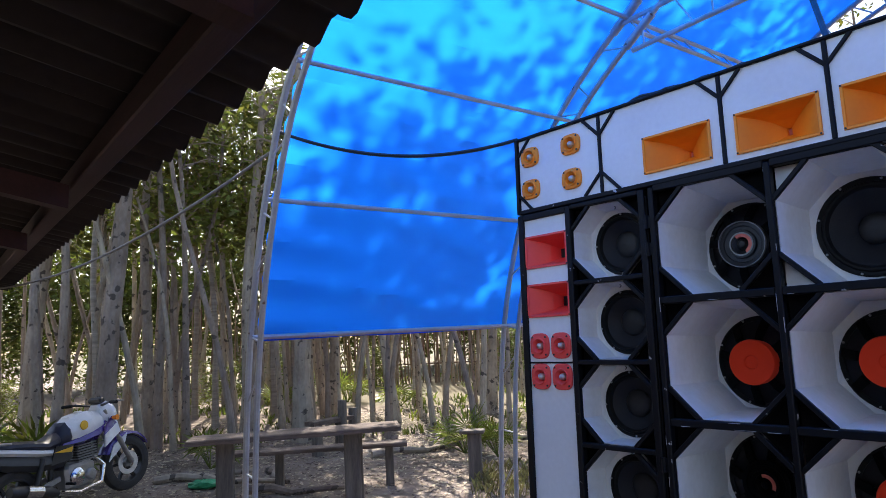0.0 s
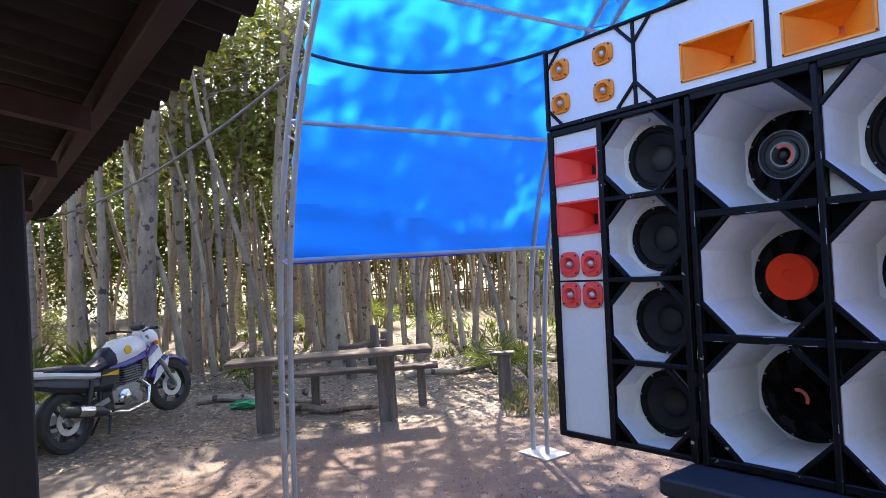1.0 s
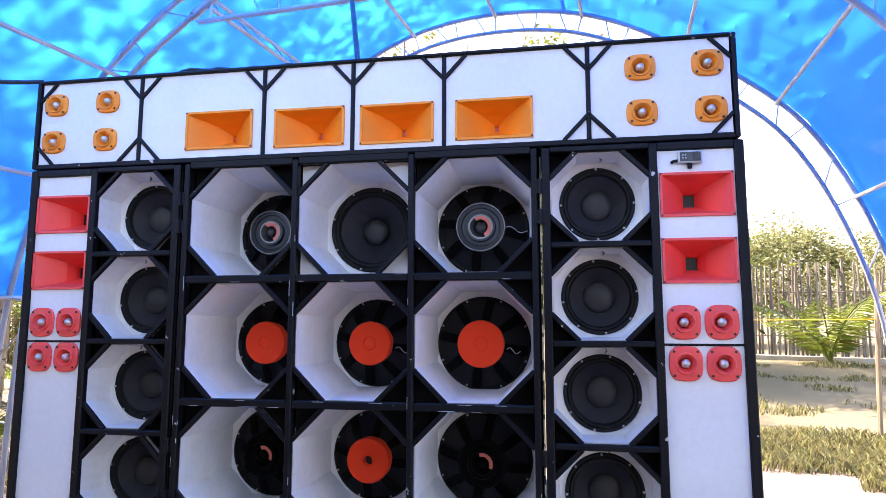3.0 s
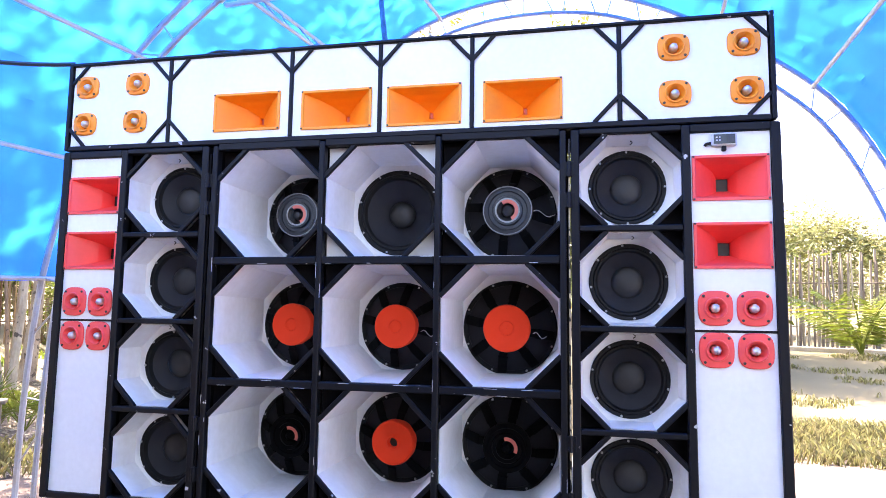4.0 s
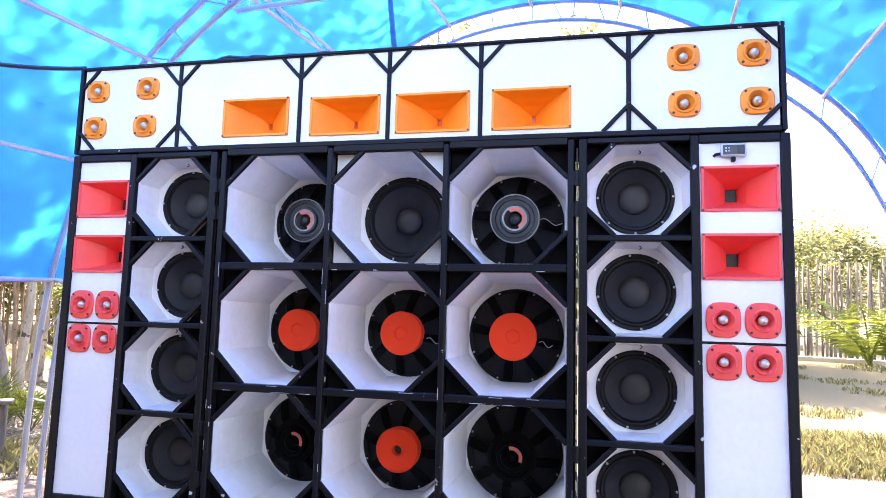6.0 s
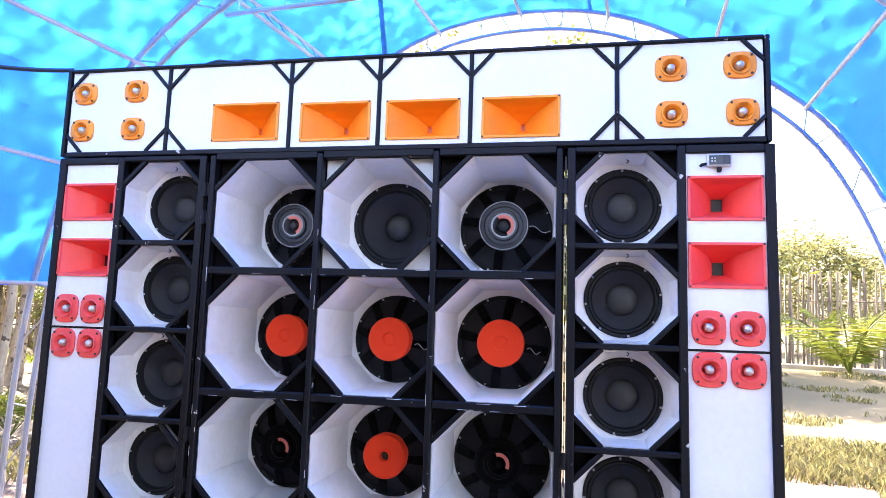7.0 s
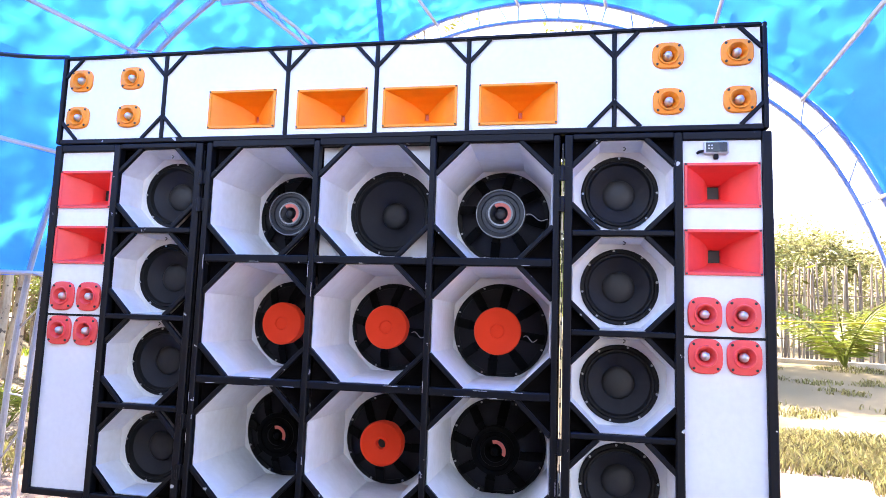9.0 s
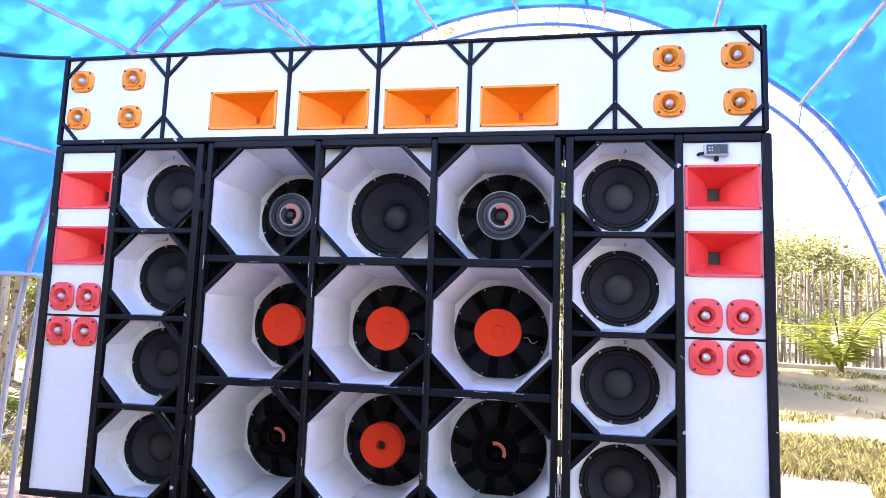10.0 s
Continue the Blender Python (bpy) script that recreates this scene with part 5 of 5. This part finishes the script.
def crumpled(name, x, y, size, material, label, category, seed, flat=0.5):
    r2 = np.random.default_rng(seed)
    rings = []
    for i in range(8):
        th = math.pi * i / 7
        ring = []
        for k in range(14):
            a = 2 * math.pi * k / 14
            q = size * (1 + 0.35 * noise.noise((math.cos(a) * 2 + seed, math.sin(a) * 2, i * 0.7)))
            ring.append((q * math.sin(th) * math.cos(a) + 1e-4 * k, q * math.sin(th) * math.sin(a) * 0.7, q * flat * (1 - math.cos(th)) * 0.5))
        rings.append(ring)
    return single(name, Geo().loft(rings), material, label, category, m=Matrix.Translation((x, y, rise(x, y) - 0.01)) @ pose(0, 0, 0, 0, 0, r2.uniform(0, 360)))


crumpled("plastic_bag", *spot(-69.2, 8.25), 0.20, GREENBAG, "crumpled green plastic bag on the leaf litter", "bag", 3)
crumpled("woven_sack", *spot(-84.6, 7.9), 0.48, PALEBAG, "pale crumpled sack lying behind the motorcycle", "sack", 5, 0.8)


# ---- motorcycle ----
def wheel(parent, x, z, r, w, turn=0.0):
    t = [(r - 0.085, -w * 0.42), (r - 0.05, -w * 0.5), (r - 0.015, -w * 0.38), (r, -w * 0.12), (r, w * 0.12), (r - 0.015, w * 0.38), (r - 0.05, w * 0.5), (r - 0.085, w * 0.42)]
    wh = part("wheel", Geo().lathe(t, 40), TYRE, parent, smooth=True, m=Matrix.Translation((x, 0, z)) @ pose(0, 0, 0, 0, 0, turn))
    ri = r - 0.082
    part("rim", Geo().lathe([(ri, -w * 0.42), (ri - 0.022, -w * 0.40), (ri - 0.03, 0), (ri - 0.022, w * 0.40), (ri, w * 0.42)], 40), RIM, wh, smooth=True)
    for k in range(6):
        a = 2 * math.pi * k / 6
        part("spoke", Geo().bar((0.03 * math.cos(a), 0, 0.03 * math.sin(a)), ((ri - 0.02) * math.cos(a), 0, (ri - 0.02) * math.sin(a)), 0.030, 0.035, up=(0, 1, 0)), RIM, wh)
    part("hub", Geo().lathe([(0.002, -0.065), (0.045, -0.06), (0.05, 0), (0.045, 0.06), (0.002, 0.065)], 20), ALU, wh, smooth=True)
    part("brake_disc", Geo().lathe([(0.075, -0.052), (0.128, -0.052), (0.128, -0.047), (0.075, -0.047), (0.075, -0.052)], 32), STEEL, wh, smooth=True)
    return wh


def motorcycle():
    rear, front = Vector((-6.50, -1.70)), Vector((-7.22, -0.50))
    base = 1.37
    yaw = math.degrees(math.atan2(front.y - rear.y, front.x - rear.x))
    b = thing("motorcycle", Matrix.Translation((rear.x, rear.y, rise(rear.x, rear.y) + 0.0)) @ pose(0, 0, 0, -4, -3.4, yaw), "white and purple street motorcycle leaning on its stand", "motorcycle")
    b.scale = (1.0, 1.0, 1.0)
    R = 0.305
    wheel(b, 0, R, R, 0.13)
    wheel(b, base, R + 0.02, R - 0.005, 0.11, -6)
    sw = part("swingarm", Geo().bar((0.0, -0.10, R), (0.45, -0.09, 0.40), 0.05, 0.03, up=(0, 1, 0)).bar((0.0, 0.10, R), (0.45, 0.09, 0.40), 0.05, 0.03, up=(0, 1, 0)), ALU, b)
    part("frame_tube", Geo().tube([(0.42, 0, 0.38), (0.46, 0, 0.66), (0.75, 0, 0.84), (1.05, 0, 0.90)], 0.028, 8).tube([(1.05, 0, 0.90), (0.98, 0, 0.55), (0.85, 0, 0.30), (0.48, 0, 0.30)], 0.024, 8), BIKEBLACK, b, smooth=True)
    # engine
    en = part("engine", Geo().box(0.48, 0.84, -0.15, 0.15, 0.26, 0.50, 0.03), ALU, b, "grey cast aluminium engine")
    for k in range(8):
        part("cooling_fin", Geo().box(0.66, 0.90, -0.12, 0.12, 0.50 + 0.026 * k, 0.512 + 0.026 * k, 0.004), ALU, en)
    part("cylinder", Geo().box(0.69, 0.87, -0.09, 0.09, 0.48, 0.72, 0.02), BIKEBLACK, en)
    part("clutch_cover", Geo().lathe([(0.002, -0.185), (0.06, -0.182), (0.085, -0.165), (0.09, -0.148)], 24, at=(0.60, 0, 0.38)), CHROME, en, smooth=True)
    part("crank_cover", Geo().lathe([(0.002, -0.180), (0.045, -0.178), (0.06, -0.165), (0.065, -0.148)], 24, at=(0.76, 0, 0.36)), ALU, en, smooth=True)
    ex = part("exhaust", Geo().tube([(0.88, -0.07, 0.52), (0.98, -0.10, 0.40), (0.90, -0.13, 0.24), (0.60, -0.16, 0.22), (0.30, -0.18, 0.30)], 0.024, 8), CHROME, b, smooth=True)
    part("silencer", Geo().tube([(0.34, -0.18, 0.29), (0.24, -0.19, 0.33), (-0.12, -0.20, 0.43), (-0.16, -0.20, 0.44)], [0.03, 0.055, 0.058, 0.045], 14), BIKEBLACK, ex, "black silencer", True)
    part("heat_shield", Geo().tube([(0.14, -0.205, 0.365), (-0.02, -0.21, 0.41)], 0.058, 12), CHROME, ex, smooth=True)

    def shell(name, secs, material, parent, label=""):
        rings = []
        for x, w, z0, z1 in secs:
            h = z1 - z0
            rings.append([(x, -w * 0.7, z0), (x, -w, z0 + h * 0.35), (x, -w * 0.92, z0 + h * 0.7), (x, -w * 0.5, z1), (x, w * 0.5, z1), (x, w * 0.92, z0 + h * 0.7), (x, w, z0 + h * 0.35), (x, w * 0.7, z0)])
        return part(name, Geo().loft(rings), material, parent, label, True)
    tank = shell("tank", [(0.46, 0.07, 0.72, 0.80), (0.54, 0.12, 0.70, 0.89), (0.68, 0.155, 0.70, 0.97), (0.84, 0.165, 0.71, 0.99), (0.98, 0.14, 0.74, 0.96), (1.06, 0.08, 0.78, 0.90)], BIKEWHITE, b, "white lacquered fuel tank")
    shell("tank_panel", [(0.50, 0.118, 0.68, 0.74), (0.70, 0.162, 0.67, 0.77), (0.90, 0.172, 0.68, 0.82), (1.06, 0.13, 0.76, 0.86)], BIKEPURPLE, tank, "purple stripe")
    shell("tank_pad", [(0.44, 0.085, 0.70, 0.80), (0.50, 0.125, 0.69, 0.875), (0.57, 0.145, 0.69, 0.925), (0.60, 0.13, 0.70, 0.90)], SEATBLUE, tank, "dark blue tank pad")
    part("emblem", Geo().lathe([(0.002, -0.170), (0.045, -0.168), (0.048, -0.160)], 16, at=(0.72, 0, 0.86)), BIKEYELLOW, tank, "round yellow emblem")
    part("filler_cap", Geo().lathe([(0.04, 0.975), (0.04, 0.995), (0.03, 1.0), (0.001, 1.0)], 18, "z", at=(0.80, 0, 0)), STEEL, tank, smooth=True)
    for s in (-1, 1):
        g = Geo().loft([[(x, s * (y + d), z) for x, y, z in ((0.96, 0.15, 0.58), (1.20, 0.13, 0.70), (1.16, 0.11, 0.90), (0.98, 0.15, 0.80))] for d in (0, 0.015)])
        part("side_shroud", g, BIKEWHITE, b, "white side shroud")
        g = Geo().loft([[(x, s * (y + d), z) for x, y, z in ((0.95, 0.165, 0.70), (1.15, 0.145, 0.80), (1.10, 0.135, 0.88), (0.96, 0.165, 0.79))] for d in (0, 0.006)])
        part("shroud_stripe", g, BIKEPURPLE, b, "purple shroud stripe")
        g = Geo().loft([[(x, s * (y + d), z) for x, y, z in ((0.34, 0.11, 0.55), (0.56, 0.13, 0.56), (0.60, 0.13, 0.70), (0.40, 0.12, 0.72))] for d in (0, 0.015)])
        part("side_cover", g, BIKEBLACK, b, "black side cover")
    shell("seat", [(-0.18, 0.06, 0.80, 0.86), (0.0, 0.10, 0.78, 0.86), (0.18, 0.125, 0.74, 0.83), (0.34, 0.13, 0.70, 0.79), (0.50, 0.11, 0.70, 0.85), (0.56, 0.07, 0.74, 0.88)], SEATBLUE, b, "dark blue vinyl seat")
    shell("tail", [(-0.46, 0.02, 0.85, 0.88), (-0.30, 0.06, 0.80, 0.87), (-0.05, 0.10, 0.74, 0.82), (0.25, 0.125, 0.66, 0.74), (0.45, 0.11, 0.62, 0.70)], BIKEWHITE, b, "white and black tail fairing")
    shell("tail_lower", [(-0.38, 0.05, 0.73, 0.81), (-0.05, 0.105, 0.60, 0.75), (0.25, 0.130, 0.52, 0.68), (0.52, 0.12, 0.50, 0.66)], BIKEBLACK, b)
    part("tail_decal", Geo().loft([[(x, -y - d, z) for x, y, z in ((0.36, 0.136, 0.665), (0.56, 0.140, 0.63), (0.58, 0.140, 0.68))] for d in (0.004, 0.010)]), BIKEYELLOW, b, "yellow tail decal")
    part("tail_light", Geo().box(-0.45, -0.40, -0.05, 0.05, 0.77, 0.82, 0.01), RED, b, "red tail light")
    part("grab_rail", Geo().tube([(-0.05, -0.13, 0.85), (-0.38, -0.09, 0.90), (-0.44, 0, 0.91), (-0.38, 0.09, 0.90), (-0.05, 0.13, 0.85)], 0.012, 7), ALU, b, smooth=True)
    pl = part("rear_mudguard", Geo().bar((-0.40, 0, 0.74), (-0.52, 0, 0.42), 0.13, 0.02, up=(1, 0, 0)), BIKEBLACK, b)
    part("number_plate", Geo().bar((-0.485, 0, 0.60), (-0.53, 0, 0.47), 0.17, 0.006, up=(1, 0, 0)), GREYPLASTIC, pl)
    # fork and front
    top = Vector((base - 0.32, 0, 0.96))
    low = Vector((base, 0, R + 0.02))
    for s in (-1, 1):
        o = Vector((0, s * 0.095, 0))
        part("fork_leg", Geo().tube([low + o, low.lerp(top, 0.48) + o], 0.027, 10).tube([low.lerp(top, 0.45) + o, top + o], 0.019, 10), ALU, b, "silver fork leg", True)
        part("indicator", Geo().tube([top + Vector((0.06, s * 0.13, -0.10)), top + Vector((0.07, s * 0.20, -0.10))], [0.016, 0.03], 8), ORANGE, b, "amber indicator", True)
        part("grip", Geo().tube([top + Vector((-0.07, s * 0.26, 0.08)), top + Vector((-0.10, s * 0.37, 0.08))], 0.018, 8), RUBBER, b, smooth=True)
        part("lever", Geo().tube([top + Vector((-0.02, s * 0.26, 0.09)), top + Vector((-0.01, s * 0.38, 0.08))], 0.007, 5), ALU, b, smooth=True)
    part("handlebar", Geo().tube([top + Vector((-0.10, -0.36, 0.08)), top + Vector((-0.06, -0.22, 0.08)), top + Vector((0.0, -0.08, 0.05)), top + Vector((0.0, 0.08, 0.05)), top + Vector((-0.06, 0.22, 0.08)), top + Vector((-0.10, 0.36, 0.08))], 0.012, 8), BIKEBLACK, b, smooth=True)
    shell("headlight_cowl", [(base - 0.36, 0.09, 0.84, 1.02), (base - 0.26, 0.13, 0.80, 1.05), (base - 0.18, 0.12, 0.80, 1.02), (base - 0.14, 0.09, 0.82, 0.98)], BIKEWHITE, b, "white headlight cowl")
    shell("headlight", [(base - 0.145, 0.088, 0.825, 0.97), (base - 0.12, 0.075, 0.84, 0.95), (base - 0.105, 0.04, 0.87, 0.92)], LENS, b, "clear headlight lens")
    part("instrument_panel", Geo().box(base - 0.36, base - 0.28, -0.09, 0.09, 1.03, 1.10, 0.02), BIKEBLACK, b)
    # front mudguard
    rings = []
    for k in range(11):
        a = radians(28 + 125 * k / 10)
        q = R + 0.035
        cx, cz = base + q * math.cos(a), R + 0.02 + q * math.sin(a)
        dx, dz = math.cos(a), math.sin(a)
        rings.append([(cx - dx * 0.03, -0.075, cz - dz * 0.03), (cx, -0.06, cz), (cx + dx * 0.012, 0, cz + dz * 0.012), (cx, 0.06, cz), (cx - dx * 0.03, 0.075, cz - dz * 0.03), (cx - dx * 0.012, 0, cz - dz * 0.012)])
    part("front_mudguard", Geo().loft(rings), BIKEPURPLE, b, "purple front mudguard", True)
    part("mudguard_side", Geo().loft([[(x, y, z) for x, z in ((base - 0.30, 0.40), (base - 0.22, 0.56), (base - 0.02, 0.655), (base - 0.06, 0.56), (base - 0.20, 0.46))] for y in (-0.088, -0.078)]), BIKEWHITE, b, "white side of the front mudguard")
    part("footpeg", Geo().tube([(0.48, -0.14, 0.34), (0.47, -0.26, 0.34)], 0.014, 7), RUBBER, b, smooth=True)
    part("side_stand", Geo().tube([(0.52, 0.10, 0.28), (0.46, 0.24, 0.03)], 0.013, 7), BIKEBLACK, b, smooth=True)
    part("centre_stand", Geo().tube([(0.44, -0.10, 0.28), (0.36, -0.13, 0.06)], 0.014, 7), BIKEBLACK, b, smooth=True)
    part("chain_guard", Geo().bar((0.02, 0.12, R + 0.06), (0.42, 0.12, 0.47), 0.05, 0.012, up=(0, 1, 0)), BIKEBLACK, b)
    part("shock_absorber", Geo().tube([(0.16, -0.12, 0.36), (0.26, -0.12, 0.64)], 0.028, 10), BIKEBLACK, b, smooth=True)


motorcycle()

# concrete apron in the yard beside the tent
single("pavement", Geo().add([(3.3, -2.0, 0.0), (6.4, -2.0, 0.0), (6.4, 4.2, 0.0), (4.6, 3.9, 0.0), (3.3, 2.6, 0.0), (3.3, -2.0, 0.045), (6.4, -2.0, 0.045), (6.4, 4.2, 0.045), (4.6, 3.9, 0.045), (3.3, 2.6, 0.045)],
       [(4, 3, 2, 1, 0), (5, 6, 7, 8, 9), (0, 1, 6, 5), (1, 2, 7, 6), (2, 3, 8, 7), (3, 4, 9, 8), (4, 0, 5, 9)]), CONCRETE, "pale worn concrete apron beside the tent", "pavement", kind="structure")


# ---- what lies and grows on the ground ----
def scatter_flat(n, area, size, seed, lift=0.006, keep=None):
    """Loose curled leaves on the ground."""
    r2 = np.random.default_rng(seed)
    v, f = [], []
    while len(f) < n:
        x, y = area(r2)
        if keep and not keep(x, y):
            continue
        a, s = r2.uniform(0, 2 * math.pi), size * r2.uniform(0.5, 1.5)
        z = rise(x, y) + lift
        c, q = math.cos(a) * s, math.sin(a) * s
        w = r2.uniform(0.3, 0.6)
        t1, t2 = r2.uniform(0, 0.5 * s), r2.uniform(0, 0.5 * s)
        b = len(v)
        v += [(x - c, y - q, z + t1), (x + q * w, y - c * w, z), (x + c, y + q, z + t2), (x - q * w, y + c * w, z + 0.2 * s)]
        f.append((b, b + 1, b + 2, b + 3))
    return Geo().add(v, f)


def pebbles(n, area, size, seed):
    r2 = np.random.default_rng(seed)
    v, f = [], []
    for _ in range(n):
        x, y = area(r2)
        s = size * r2.uniform(0.4, 1.5)
        z = rise(x, y) - 0.2 * s
        a = r2.uniform(0, 2 * math.pi)
        b = len(v)
        for k in range(4):
            t = a + k * math.pi / 2 + r2.uniform(-0.3, 0.3)
            v.append((x + s * math.cos(t), y + s * math.sin(t) * 0.8, z))
        v.append((x + r2.uniform(-0.3, 0.3) * s, y + r2.uniform(-0.3, 0.3) * s, z + s * r2.uniform(0.5, 1.0)))
        f += [(b, b + 1, b + 4), (b + 1, b + 2, b + 4), (b + 2, b + 3, b + 4), (b + 3, b, b + 4)]
    return Geo().add(v, f)


def blades(n, area, height, seed, wide=0.006, thin=None):
    r2 = np.random.default_rng(seed)
    v, f = [], []
    while len(f) < n:
        x, y = area(r2)
        if thin and noise.noise((x * 0.7, y * 0.7, 2.0)) < thin:
            continue
        z = rise(x, y)
        for _ in range(5):
            px, py = x + r2.normal(0, 0.05), y + r2.normal(0, 0.05)
            a = r2.uniform(0, 2 * math.pi)
            h = height * r2.uniform(0.5, 1.4)
            lean = h * r2.uniform(0.2, 0.9)
            b = len(v)
            w = wide * r2.uniform(0.7, 1.5)
            dx, dy = math.cos(a), math.sin(a)
            v += [(px - dy * w, py + dx * w, z - 0.01), (px + dy * w, py - dx * w, z - 0.01), (px + dx * lean * 0.4 + dy * w * 0.8, py + dy * lean * 0.4 - dx * w * 0.8, z + h * 0.7), (px + dx * lean, py + dy * lean, z + h)]
            f.append((b, b + 1, b + 2, b + 3))
    return Geo().add(v, f)


def wedge(b0, b1, d0, d1):
    def pick(r2):
        return spot(r2.uniform(b0, b1), math.sqrt(r2.uniform(d0 * d0, d1 * d1)))
    return pick


single("leaf_litter", scatter_flat(34000, wedge(-92, -30, 6.6, 13.5), 0.027, 1), LITTER, "dry fallen leaves strewn over the earth", "leaf litter", kind="stuff")
single("leaf_litter", scatter_flat(3200, wedge(-92, -15, 3.8, 7.0), 0.012, 2), LITTER, "scattered dry leaves on trodden earth", "leaf litter", kind="stuff")
single("gravel", pebbles(12000, wedge(-80, -20, 3.2, 6.6), 0.009, 3), GRIT, "fine red-brown grit on the tent floor", "gravel", kind="stuff")
single("grass", blades(12000, wedge(10, 34, 6.8, 10.2), 0.10, 4, 0.006, -0.15), GRASS, "rough dry yellow-green grass in the yard", "grass", kind="stuff")
single("grass", blades(6000, wedge(8, 32, 10.5, 21.0), 0.07, 5, 0.010, 0.12), GRASS, "thin short grass in the yard", "grass", kind="stuff")
single("grass", blades(3200, wedge(-90, -36, 10.5, 20.0), 0.13, 6, 0.016, -0.1), FROND, "low green undergrowth beneath the trees", "undergrowth", kind="stuff")
single("grass", blades(500, wedge(-46.5, -40, 6.6, 8.0), 0.11, 7, 0.006), GRASS, "tufts of green grass by the tent foot", "grass", kind="stuff")
